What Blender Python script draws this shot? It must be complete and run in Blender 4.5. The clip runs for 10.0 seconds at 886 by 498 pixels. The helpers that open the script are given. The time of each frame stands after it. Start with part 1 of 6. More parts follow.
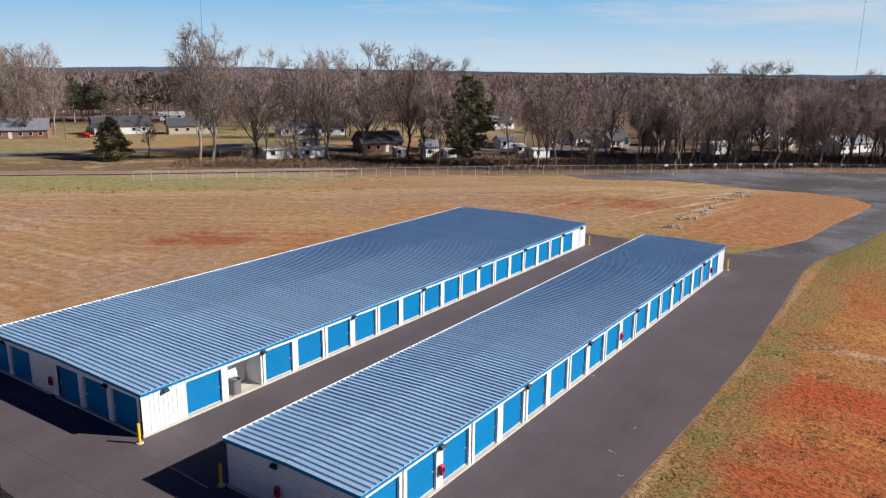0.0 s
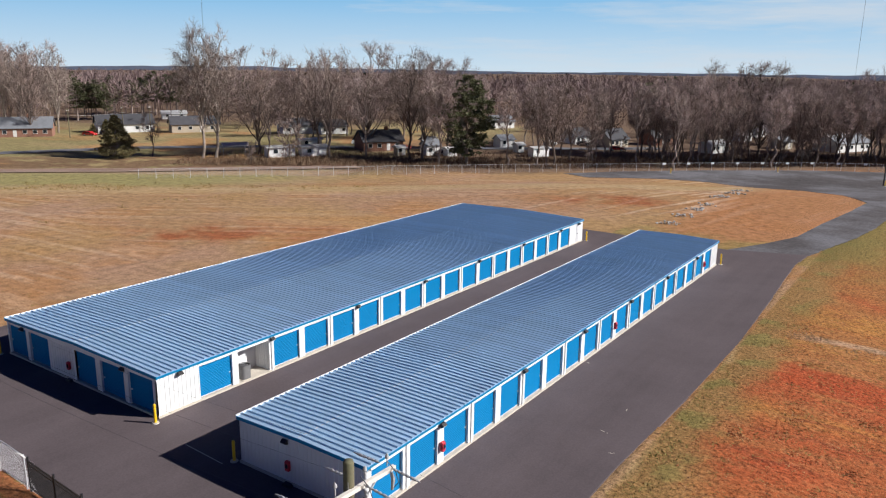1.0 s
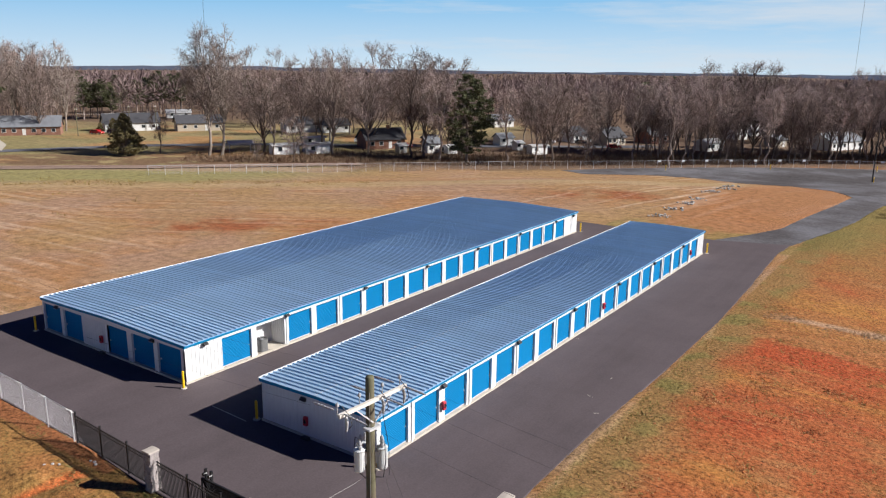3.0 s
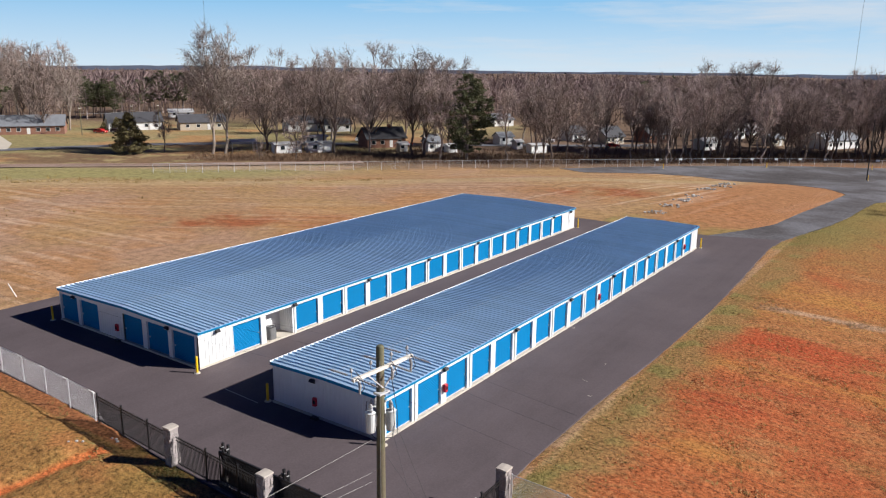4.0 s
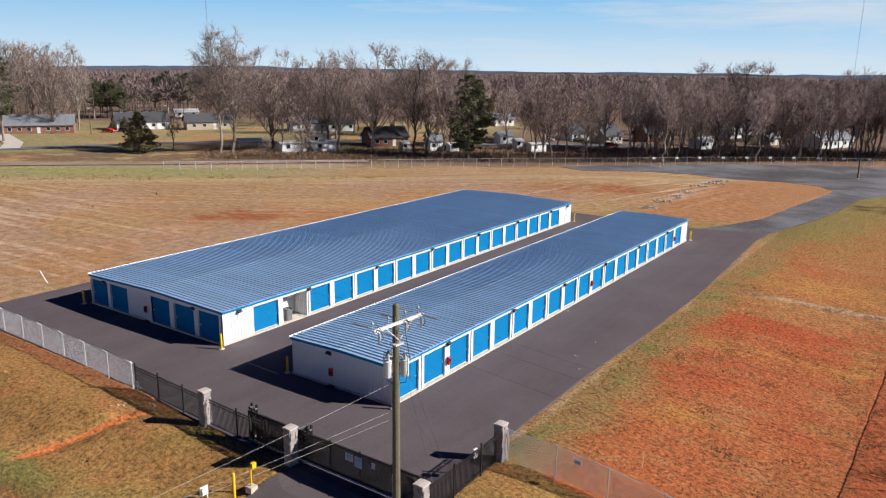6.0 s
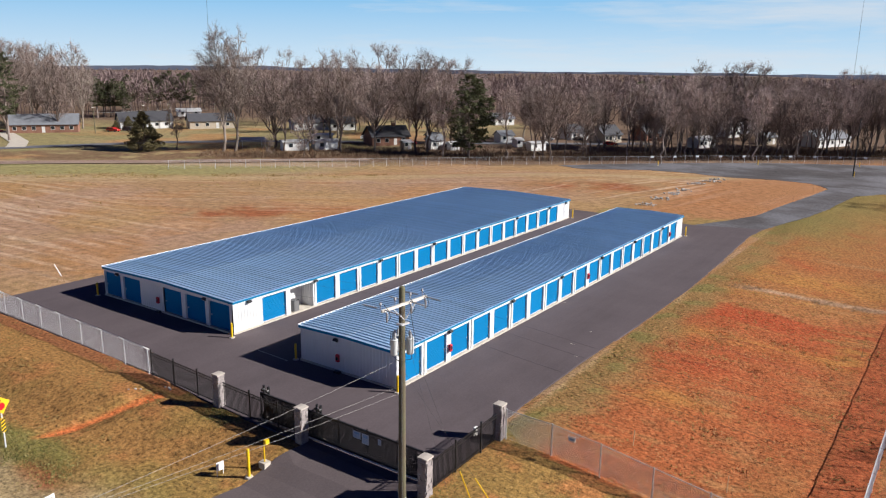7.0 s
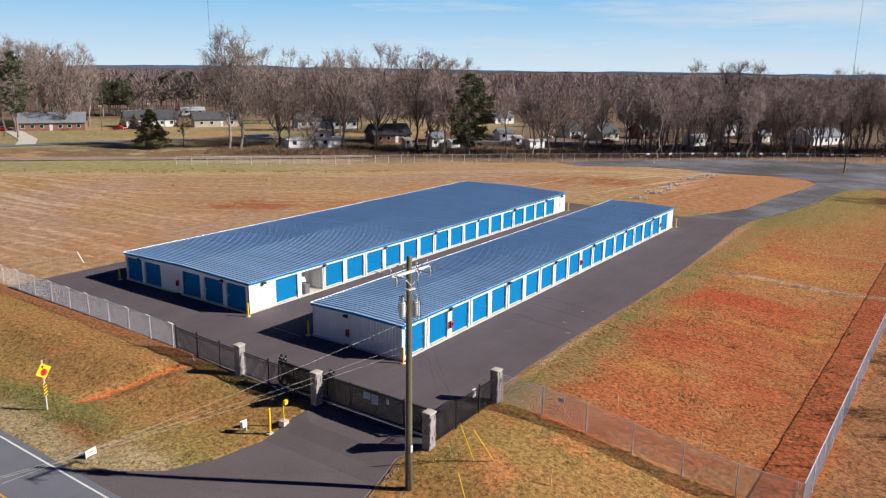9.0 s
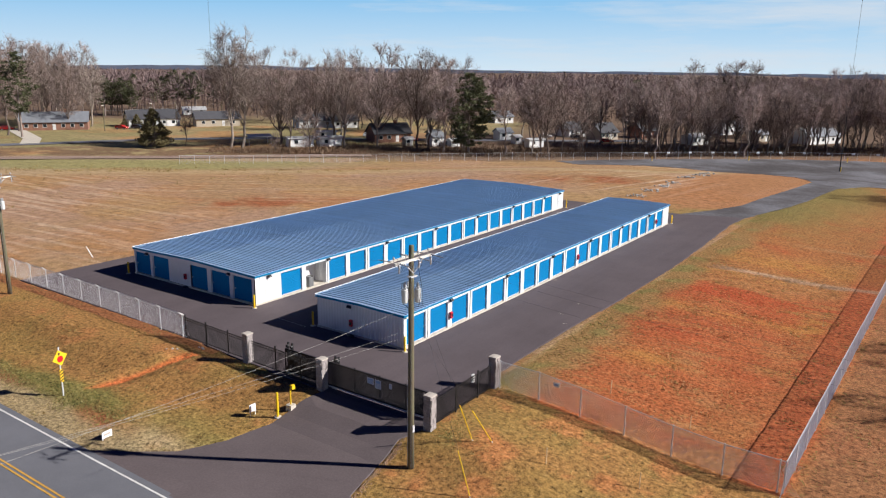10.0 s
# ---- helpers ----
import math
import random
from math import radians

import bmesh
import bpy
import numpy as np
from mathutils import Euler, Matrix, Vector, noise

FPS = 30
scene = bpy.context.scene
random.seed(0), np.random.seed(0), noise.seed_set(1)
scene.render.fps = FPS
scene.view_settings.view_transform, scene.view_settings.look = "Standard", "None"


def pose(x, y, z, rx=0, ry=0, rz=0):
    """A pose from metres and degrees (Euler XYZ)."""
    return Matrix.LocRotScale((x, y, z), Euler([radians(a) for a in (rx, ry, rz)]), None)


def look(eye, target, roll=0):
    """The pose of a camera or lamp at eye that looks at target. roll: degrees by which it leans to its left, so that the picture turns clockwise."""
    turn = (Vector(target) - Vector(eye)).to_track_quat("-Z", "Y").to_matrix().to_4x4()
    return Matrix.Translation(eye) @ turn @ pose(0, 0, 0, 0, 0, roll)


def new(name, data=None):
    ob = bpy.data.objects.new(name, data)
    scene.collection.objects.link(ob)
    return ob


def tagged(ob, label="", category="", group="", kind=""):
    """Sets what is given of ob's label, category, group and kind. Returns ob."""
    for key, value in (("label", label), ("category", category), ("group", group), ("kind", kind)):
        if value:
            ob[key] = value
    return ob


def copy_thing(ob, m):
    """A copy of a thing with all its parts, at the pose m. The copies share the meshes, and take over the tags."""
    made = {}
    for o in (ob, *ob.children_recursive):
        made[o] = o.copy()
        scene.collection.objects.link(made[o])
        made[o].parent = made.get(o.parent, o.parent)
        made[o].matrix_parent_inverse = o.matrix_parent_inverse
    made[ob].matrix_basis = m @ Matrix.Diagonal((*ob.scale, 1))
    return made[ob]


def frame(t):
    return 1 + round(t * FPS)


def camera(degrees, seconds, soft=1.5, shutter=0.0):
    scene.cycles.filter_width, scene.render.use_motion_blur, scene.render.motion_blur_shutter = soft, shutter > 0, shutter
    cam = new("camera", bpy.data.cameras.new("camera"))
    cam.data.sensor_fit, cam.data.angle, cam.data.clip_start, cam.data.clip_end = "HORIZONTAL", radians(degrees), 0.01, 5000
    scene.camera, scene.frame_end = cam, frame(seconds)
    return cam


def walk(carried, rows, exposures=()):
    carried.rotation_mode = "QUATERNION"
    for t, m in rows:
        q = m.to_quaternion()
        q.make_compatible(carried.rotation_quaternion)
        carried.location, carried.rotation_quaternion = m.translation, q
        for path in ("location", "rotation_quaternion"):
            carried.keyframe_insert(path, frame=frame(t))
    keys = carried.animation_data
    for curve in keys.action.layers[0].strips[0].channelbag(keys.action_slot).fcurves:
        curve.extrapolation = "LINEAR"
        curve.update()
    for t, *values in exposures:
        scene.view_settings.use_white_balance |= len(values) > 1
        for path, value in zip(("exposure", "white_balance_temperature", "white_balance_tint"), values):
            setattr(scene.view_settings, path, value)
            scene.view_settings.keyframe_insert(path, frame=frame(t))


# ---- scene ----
cam = camera(61.1, 10.0, soft=1.2)
PATH = [
    (0, (19.804, -22.428, 21.174), (18.699, -20.827, 20.706), 0.6),
    (0.5, (20.445, -23.425, 21.158), (19.341, -21.825, 20.689), 0.7),
    (1, (21.102, -24.379, 21.151), (19.997, -22.779, 20.682), 0.7),
    (1.5, (21.725, -25.263, 21.091), (20.619, -23.663, 20.623), 0.7),
    (2, (22.399, -26.244, 21.072), (21.293, -24.645, 20.603), 0.7),
    (2.5, (23.14, -27.31, 21.077), (22.034, -25.711, 20.608), 0.7),
    (4, (25.201, -30.521, 21.061), (24.095, -28.922, 20.591), 0.7),
    (4.5, (25.883, -31.529, 21.09), (24.777, -29.931, 20.62), 0.7),
    (5, (26.59, -32.561, 21.112), (25.482, -30.964, 20.642), 0.7),
    (5.5, (27.222, -33.608, 21.158), (26.114, -32.011, 20.689), 0.7),
    (7, (29.221, -36.775, 21.201), (28.112, -35.179, 20.731), 0.7),
    (7.5, (29.828, -37.702, 21.198), (28.719, -36.105, 20.728), 0.7),
    (8, (30.523, -38.685, 21.182), (29.413, -37.089, 20.711), 0.7),
    (8.5, (31.215, -39.66, 21.098), (30.105, -38.065, 20.627), 0.6),
    (9, (31.816, -40.644, 21.037), (30.706, -39.048, 20.566), 0.7),
    (9.5, (32.478, -41.505, 20.988), (31.367, -39.91, 20.518), 0.7),
    (10, (33.014, -42.39, 20.982), (31.904, -40.794, 20.511), 0.7),
]
walk(cam, [(t, look(eye, target, roll)) for t, eye, target, roll in PATH], [(0, -0.12), (2, -0.05), (4, -0.01), (10, 0.0)])


# ---- daylight ----
SUN_AZ, SUN_EL = 27.8, 31.6
SUN_WAY = Vector((math.cos(radians(SUN_AZ)) * math.cos(radians(SUN_EL)), math.sin(radians(SUN_AZ)) * math.cos(radians(SUN_EL)), math.sin(radians(SUN_EL))))
world = bpy.data.worlds.new("sky")
scene.world = world
world.use_nodes = True
wt = world.node_tree
wt.nodes.clear()
sky = wt.nodes.new("ShaderNodeTexSky")
sky.sky_type, sky.sun_disc = "NISHITA", False
sky.sun_elevation, sky.sun_rotation = radians(SUN_EL), radians(90 - SUN_AZ)
sky.altitude, sky.air_density, sky.dust_density, sky.ozone_density = 200, 1.0, 0.1, 2.0
coords = wt.nodes.new("ShaderNodeTexCoord")
stretch = wt.nodes.new("ShaderNodeMapping")
stretch.inputs["Scale"].default_value = (1.5, 1.5, 14.0)
wisps = wt.nodes.new("ShaderNodeTexNoise")
wisps.inputs["Scale"].default_value, wisps.inputs["Detail"].default_value, wisps.inputs["Roughness"].default_value = 2.2, 8, 0.62
fade = wt.nodes.new("ShaderNodeMapRange")
fade.inputs["From Min"].default_value, fade.inputs["From Max"].default_value = 0.50, 0.72
fade.inputs["To Min"].default_value, fade.inputs["To Max"].default_value = 0.0, 0.7
split = wt.nodes.new("ShaderNodeSeparateXYZ")
low = wt.nodes.new("ShaderNodeMapRange")
low.interpolation_type = "SMOOTHERSTEP"
low.inputs["From Min"].default_value, low.inputs["From Max"].default_value = 0.17, 0.095
pale = wt.nodes.new("ShaderNodeMapRange")
pale.inputs["From Min"].default_value, pale.inputs["From Max"].default_value = 0.0, 0.105
air = wt.nodes.new("ShaderNodeMix")
air.data_type = "RGBA"
air.inputs["A"].default_value, air.inputs["B"].default_value = (31.7, 39.1, 45.0, 1), (8.8, 25.2, 42.8, 1)
deep = wt.nodes.new("ShaderNodeVectorMath")
deep.operation = "MULTIPLY"
deep.inputs[1].default_value = (0.2, 0.34, 1.45)
toward = wt.nodes.new("ShaderNodeVectorMath")
toward.operation = "DOT_PRODUCT"
toward.inputs[1].default_value = (math.cos(radians(SUN_AZ)), math.sin(radians(SUN_AZ)), 0)
thick = wt.nodes.new("ShaderNodeMath")
thick.operation, thick.use_clamp = "MULTIPLY_ADD", False
thick.inputs[1].default_value = 0.22
haze = wt.nodes.new("ShaderNodeMix")
haze.data_type = "RGBA"
mix = wt.nodes.new("ShaderNodeMix")
mix.data_type = "RGBA"
mix.inputs["B"].default_value = (34.9, 37.4, 40.5, 1)
veil = wt.nodes.new("ShaderNodeMath")
veil.operation = "MULTIPLY"
back = wt.nodes.new("ShaderNodeBackground")
back.inputs["Strength"].default_value = 0.02
out = wt.nodes.new("ShaderNodeOutputWorld")
for a, b in ((coords.outputs["Generated"], stretch.inputs["Vector"]), (stretch.outputs["Vector"], wisps.inputs["Vector"]), (coords.outputs["Generated"], toward.inputs[0]), (toward.outputs["Value"], thick.inputs[0]), (wisps.outputs["Fac"], thick.inputs[2]), (thick.outputs[0], fade.inputs["Value"]),
             (coords.outputs["Generated"], split.inputs["Vector"]), (split.outputs["Z"], low.inputs["Value"]), (split.outputs["Z"], pale.inputs["Value"]), (pale.outputs["Result"], air.inputs["Factor"]), (air.outputs["Result"], haze.inputs["B"]), (low.outputs["Result"], haze.inputs["Factor"]), (sky.outputs["Color"], deep.inputs[0]), (deep.outputs["Vector"], haze.inputs["A"]),
             (fade.outputs["Result"], veil.inputs[0]), (low.outputs["Result"], veil.inputs[1]), (veil.outputs[0], mix.inputs["Factor"]), (haze.outputs["Result"], mix.inputs["A"]), (mix.outputs["Result"], back.inputs["Color"]), (back.outputs["Background"], out.inputs["Surface"])):
    wt.links.new(a, b)
sun = new("sun", bpy.data.lights.new("sun", "SUN"))
sun.data.energy, sun.data.angle, sun.data.color = 7.7, radians(0.53), (1.0, 0.966, 0.93)
sun.matrix_world = look(SUN_WAY * 100, (0, 0, 0))
scene.view_settings.exposure = 0.0


# ---- materials ----
def material(name, base, rough=0.6, metal=0.0, vary=0.15, scale=2.0, fine=30.0, bump=0.0, tint=None, random_by=0.0, attribute="", islands=0.0, spec=0.5, furrows=0.0, relief=False, streak=(0.8, 8.0), heading=28, flecks=0.0):
    """A principled surface whose colour wanders at two scales; attribute: a colour layer of the mesh that takes the place of base."""
    m = bpy.data.materials.new(name)
    m.use_nodes = True
    t = m.node_tree
    n, link = t.nodes, t.links.new
    p = n["Principled BSDF"]
    p.inputs["Roughness"].default_value, p.inputs["Metallic"].default_value = rough, metal
    p.inputs["Specular IOR Level"].default_value = spec
    geo = n.new("ShaderNodeNewGeometry")
    big, small = n.new("ShaderNodeTexNoise"), n.new("ShaderNodeTexNoise")
    for tex, s, d in ((big, scale, 4), (small, fine, 5)):
        tex.inputs["Scale"].default_value, tex.inputs["Detail"].default_value, tex.inputs["Roughness"].default_value = s, d, 0.6
        link(geo.outputs["Position"], tex.inputs["Vector"])
    total = n.new("ShaderNodeMath")
    total.operation = "ADD"
    link(big.outputs["Fac"], total.inputs[0])
    link(small.outputs["Fac"], total.inputs[1])
    last = total.outputs[0]
    if furrows:
        grain, turn = n.new("ShaderNodeTexNoise"), n.new("ShaderNodeMapping")
        turn.inputs["Rotation"].default_value, turn.inputs["Scale"].default_value = (0, 0, radians(heading)), (*streak, 1.0)
        grain.inputs["Scale"].default_value, grain.inputs["Detail"].default_value, grain.inputs["Roughness"].default_value = 1.0, 6, 0.7
        link(geo.outputs["Position"], turn.inputs["Vector"])
        link(turn.outputs["Vector"], grain.inputs["Vector"])
        mixed = n.new("ShaderNodeMath")
        mixed.operation, mixed.inputs[1].default_value = "MULTIPLY_ADD", furrows
        link(grain.outputs["Fac"], mixed.inputs[0])
        link(last, mixed.inputs[2])
        level = n.new("ShaderNodeMath")
        level.operation, level.inputs[1].default_value = "SUBTRACT", furrows / 2
        link(mixed.outputs[0], level.inputs[0])
        last = level.outputs[0]
    if random_by:
        info = n.new("ShaderNodeObjectInfo")
        add = n.new("ShaderNodeMath")
        add.operation, add.inputs[2].default_value = "MULTIPLY_ADD", -random_by / 2
        add.inputs[1].default_value = random_by
        link(info.outputs["Random"], add.inputs[0])
        both = n.new("ShaderNodeMath")
        link(last, both.inputs[0])
        link(add.outputs[0], both.inputs[1])
        last = both.outputs[0]
    if islands:
        add = n.new("ShaderNodeMath")
        add.operation, add.inputs[1].default_value, add.inputs[2].default_value = "MULTIPLY_ADD", islands, -islands / 2
        link(geo.outputs["Random Per Island"], add.inputs[0])
        both = n.new("ShaderNodeMath")
        link(last, both.inputs[0])
        link(add.outputs[0], both.inputs[1])
        last = both.outputs[0]
    span = n.new("ShaderNodeMapRange")
    span.inputs["From Min"].default_value, span.inputs["From Max"].default_value = 0.6, 1.4
    span.inputs["To Min"].default_value, span.inputs["To Max"].default_value = 1 - vary, 1 + vary
    span.clamp = False
    link(last, span.inputs["Value"])
    times = n.new("ShaderNodeVectorMath")
    times.operation = "SCALE"
    link(span.outputs["Result"], times.inputs["Scale"])
    if attribute:
        layer = n.new("ShaderNodeAttribute")
        layer.attribute_name = attribute
        link(layer.outputs["Color"], times.inputs[0])
        if flecks:
            straw, spots, dry = n.new("ShaderNodeTexNoise"), n.new("ShaderNodeMapRange"), n.new("ShaderNodeMix")
            straw.inputs["Scale"].default_value, straw.inputs["Detail"].default_value, straw.inputs["Roughness"].default_value = 1.0, 8, 0.85
            laid = n.new("ShaderNodeMapping")
            laid.inputs["Rotation"].default_value, laid.inputs["Scale"].default_value = (0, 0, radians(heading)), (3.0, 6.5, 4.0)
            link(geo.outputs["Position"], laid.inputs["Vector"])
            link(laid.outputs["Vector"], straw.inputs["Vector"])
            spots.inputs["From Min"].default_value, spots.inputs["From Max"].default_value = 0.52, 0.68
            spots.inputs["To Max"].default_value = flecks
            link(straw.outputs["Fac"], spots.inputs["Value"])
            dry.data_type = "RGBA"
            dry.inputs["B"].default_value = (0.44, 0.29, 0.15, 1)
            link(spots.outputs["Result"], dry.inputs["Factor"])
            link(layer.outputs["Color"], dry.inputs["A"])
            link(dry.outputs["Result"], times.inputs[0])
    elif tint:
        two = n.new("ShaderNodeMix")
        two.data_type = "RGBA"
        two.inputs["A"].default_value, two.inputs["B"].default_value = (*base, 1), (*tint, 1)
        sharp = n.new("ShaderNodeMapRange")
        sharp.inputs["From Min"].default_value, sharp.inputs["From Max"].default_value = (0.42, 0.6) if not islands else (0.6, 1.4)
        link(big.outputs["Fac"] if not islands else last, sharp.inputs["Value"])
        link(sharp.outputs["Result"], two.inputs["Factor"])
        link(two.outputs["Result"], times.inputs[0])
    else:
        times.inputs[0].default_value = base
    link(times.outputs["Vector"], p.inputs["Base Color"])
    if bump:
        b = n.new("ShaderNodeBump")
        b.inputs["Strength"].default_value, b.inputs["Distance"].default_value = 1.0, bump
        link(total.outputs[0] if relief else small.outputs["Fac"], b.inputs["Height"])
        link(b.outputs["Normal"], p.inputs["Normal"])
    return m


M = dict(
    soil=material("clay_and_dry_grass", (0.3, 0.2, 0.1), 0.95, vary=1.15, scale=4.0, fine=15.0, bump=0.035, furrows=0.4, streak=(2.4, 6.5), heading=-18, flecks=0.4, attribute="soil", spec=0.1),
    field=material("harrowed_tan_field", (0.3, 0.2, 0.1), 0.95, vary=0.6, scale=0.9, fine=5.0, bump=0.045, furrows=0.2, streak=(0.07, 1.3), heading=-35, flecks=0.3, attribute="soil", spec=0.1),
    clod=material("red_clay_clods", (0.37, 0.10, 0.04), 0.95, vary=0.4, scale=0.5, fine=4, islands=0.9, tint=(0.34, 0.20, 0.10), spec=0.05),
    washed=material("washed_tan_stones", (0.36, 0.25, 0.16), 0.9, vary=0.35, scale=1.5, fine=8, islands=0.9, tint=(0.26, 0.15, 0.09), spec=0.1),
    drive=material("driveway_asphalt", (0.118, 0.094, 0.095), 0.85, vary=0.24, scale=0.22, fine=9.0, bump=0.004, spec=0.25),
    asphalt=material("asphalt", (0.099, 0.079, 0.084), 0.85, vary=0.26, scale=0.16, fine=9.0, bump=0.004, spec=0.25, furrows=0.7, streak=(0.45, 0.03), heading=0),
    old_asphalt=material("worn_asphalt", (0.140, 0.141, 0.156), 0.9, vary=0.16, scale=0.5, fine=12.0, bump=0.004, spec=0.25),
    gravel=material("grey_gravel", (0.088, 0.080, 0.082), 0.95, vary=0.5, scale=0.07, fine=2.0, bump=0.02, spec=0.2, tint=(0.130, 0.127, 0.138), furrows=0.6, streak=(0.04, 0.25), heading=-25),
    line_white=material("white_road_paint", (0.62, 0.61, 0.58), 0.8, vary=0.2, scale=1, fine=12),
    line_yellow=material("yellow_road_paint", (0.55, 0.30, 0.05), 0.8, vary=0.25, scale=1, fine=12),
    roof=material("galvanised_roof_sheet", (0.39, 0.563, 0.745), 0.38, 0.26, vary=0.10, scale=0.25, fine=3.0, random_by=0.5),
    white_steel=material("white_painted_steel", (0.72, 0.72, 0.72), 0.45, vary=0.04, scale=0.8, fine=14),
    blue_door=material("blue_painted_steel", (0.0, 0.155, 0.36), 0.5, spec=0.08, vary=0.05, scale=0.6, fine=9, random_by=0.5),
    blue_trim=material("blue_trim_steel", (0.002, 0.20, 0.42), 0.45, spec=0.2, vary=0.05, scale=0.5, fine=9),
    concrete=material("pale_concrete", (0.50, 0.45, 0.38), 0.85, vary=0.2, scale=1.1, fine=14, bump=0.003),
    dark_metal=material("dark_bronze_metal", (0.02, 0.018, 0.018), 0.5, vary=0.2),
    black_steel=material("black_powder_coat", (0.012, 0.012, 0.013), 0.45, vary=0.2, scale=1.5),
    galvanised=material("galvanised_steel", (0.60, 0.61, 0.63), 0.45, 0.25, vary=0.15, scale=2, fine=18),
    chain=material("chain_link_wire", (0.70, 0.70, 0.72), 0.5, 0.05, vary=0.15),
    chain_old=material("dull_old_chain_wire", (0.34, 0.34, 0.35), 0.6, 0.05, vary=0.2),
    yellow=material("yellow_bollard_paint", (0.80, 0.50, 0.012), 0.45, vary=0.12, scale=3, fine=16),
    red=material("red_enamel", (0.50, 0.012, 0.025), 0.4, vary=0.1),
    stone=material("rough_granite", (0.29, 0.255, 0.245), 0.9, vary=0.4, scale=3, fine=16, bump=0.02, islands=0.5),
    cap=material("concrete_cap", (0.44, 0.39, 0.34), 0.85, vary=0.15, scale=2, fine=16),
    pole_wood=material("weathered_pole_wood", (0.13, 0.105, 0.068), 0.85, vary=0.35, scale=0.8, fine=12, bump=0.01, tint=(0.11, 0.105, 0.06)),
    pale_wood=material("bleached_crossarm_wood", (0.66, 0.62, 0.56), 0.8, vary=0.18, scale=1.5, fine=18),
    transformer=material("grey_transformer_enamel", (0.56, 0.58, 0.58), 0.4, vary=0.1, scale=2),
    ac_grey=material("grey_louvred_casing", (0.13, 0.13, 0.13), 0.5, vary=0.15),
    cable_pale=material("pale_weathered_cable", (0.34, 0.33, 0.31), 0.6, vary=0.1),
    cable_dark=material("dark_cable", (0.06, 0.06, 0.065), 0.6, vary=0.1),
    porcelain=material("porcelain", (0.40, 0.40, 0.41), 0.25, vary=0.1),
    bark=material("grey_bark", (0.16, 0.125, 0.108), 0.95, vary=0.3, scale=0.35, fine=3.0, random_by=0.9, spec=0.1),
    bark_pale=material("pale_bark", (0.27, 0.225, 0.19), 0.95, vary=0.3, scale=0.35, fine=3.0, random_by=0.6, spec=0.1),
    bark_dark=material("dark_bark", (0.26, 0.21, 0.185), 0.95, vary=0.3, scale=0.35, fine=3.0, random_by=0.9, spec=0.1),
    twigs=material("bare_twigs", (0.295, 0.228, 0.20), 0.95, vary=0.25, scale=0.2, fine=1.5, random_by=0.9, spec=0.05),
    twigs_pale=material("pale_twigs", (0.255, 0.205, 0.18), 0.95, vary=0.25, scale=0.2, fine=1.5, random_by=0.6, spec=0.05),
    twigs_dark=material("dark_twigs", (0.41, 0.325, 0.30), 0.95, vary=0.25, scale=0.2, fine=1.5, random_by=0.9, spec=0.05),
    needles=material("pine_needles", (0.105, 0.112, 0.057), 0.8, vary=0.4, scale=0.5, fine=2.5, islands=0.8, random_by=0.5, spec=0.2),
    cedar=material("cedar_foliage", (0.145, 0.122, 0.058), 0.8, vary=0.4, scale=0.6, fine=3, islands=0.8, spec=0.2),
    brush=material("dry_brush", (0.19, 0.105, 0.065), 0.95, vary=0.4, scale=0.15, fine=1.0, islands=0.9, tint=(0.17, 0.13, 0.09), spec=0.05),
    far_woods=material("distant_bare_woods", (0.205, 0.15, 0.145), 0.95, vary=0.3, scale=0.02, fine=0.2, islands=0.7, spec=0.05),
    far_pines=material("distant_pines", (0.036, 0.052, 0.028), 0.9, vary=0.4, scale=0.02, fine=0.2, islands=0.7, spec=0.05),
    weed=material("green_weeds", (0.20, 0.20, 0.06), 0.9, vary=0.3, scale=0.5, fine=3, islands=0.8, tint=(0.24, 0.20, 0.085), spec=0.05),
    tuft=material("grass_tufts", (0.34, 0.21, 0.085), 0.95, vary=0.3, scale=0.3, fine=2, islands=0.8, tint=(0.20, 0.165, 0.06), spec=0.05),
    rock=material("pale_riprap", (0.36, 0.345, 0.33), 0.9, vary=0.35, scale=1.5, fine=8, islands=0.8, bump=0.02),
    brick=material("red_brick", (0.26, 0.13, 0.09), 0.9, vary=0.25, scale=0.6, fine=6, random_by=0.4),
    siding=material("white_siding", (0.66, 0.66, 0.65), 0.7, vary=0.08, scale=0.5, fine=4, random_by=0.4),
    tan_siding=material("tan_siding", (0.42, 0.36, 0.28), 0.8, vary=0.12, scale=0.5, fine=4, random_by=0.4),
    shingle=material("dark_shingles", (0.055, 0.055, 0.062), 0.9, vary=0.3, scale=0.6, fine=5, random_by=0.5),
    shingle_grey=material("grey_shingles", (0.17, 0.18, 0.20), 0.9, vary=0.25, scale=0.6, fine=5, random_by=0.3),
    tin=material("pale_tin_roof", (0.55, 0.55, 0.55), 0.5, 0.3, vary=0.2, scale=0.8, fine=6),
    glass=material("dark_window_glass", (0.02, 0.025, 0.03), 0.08, vary=0.1),
    white=material("white_sign_face", (0.78, 0.78, 0.78), 0.5, vary=0.04),
    # white gate notices, with the shade they hang in put into the blue grey
    notice=material("weathered_notice_board", (0.42, 0.46, 0.54), 0.5, vary=0.08),
    sign_yellow=material("yellow_sign_sheeting", (0.80, 0.50, 0.02), 0.4, vary=0.05),
    sign_red=material("red_sign_sheeting", (0.62, 0.01, 0.02), 0.4, vary=0.05),
    sign_black=material("black_sign_ink", (0.012, 0.012, 0.012), 0.5, vary=0.05),
    sign_blue=material("pale_blue_sign_print", (0.20, 0.34, 0.55), 0.5, vary=0.1),
    car_red=material("red_car_paint", (0.42, 0.015, 0.015), 0.3, vary=0.05),
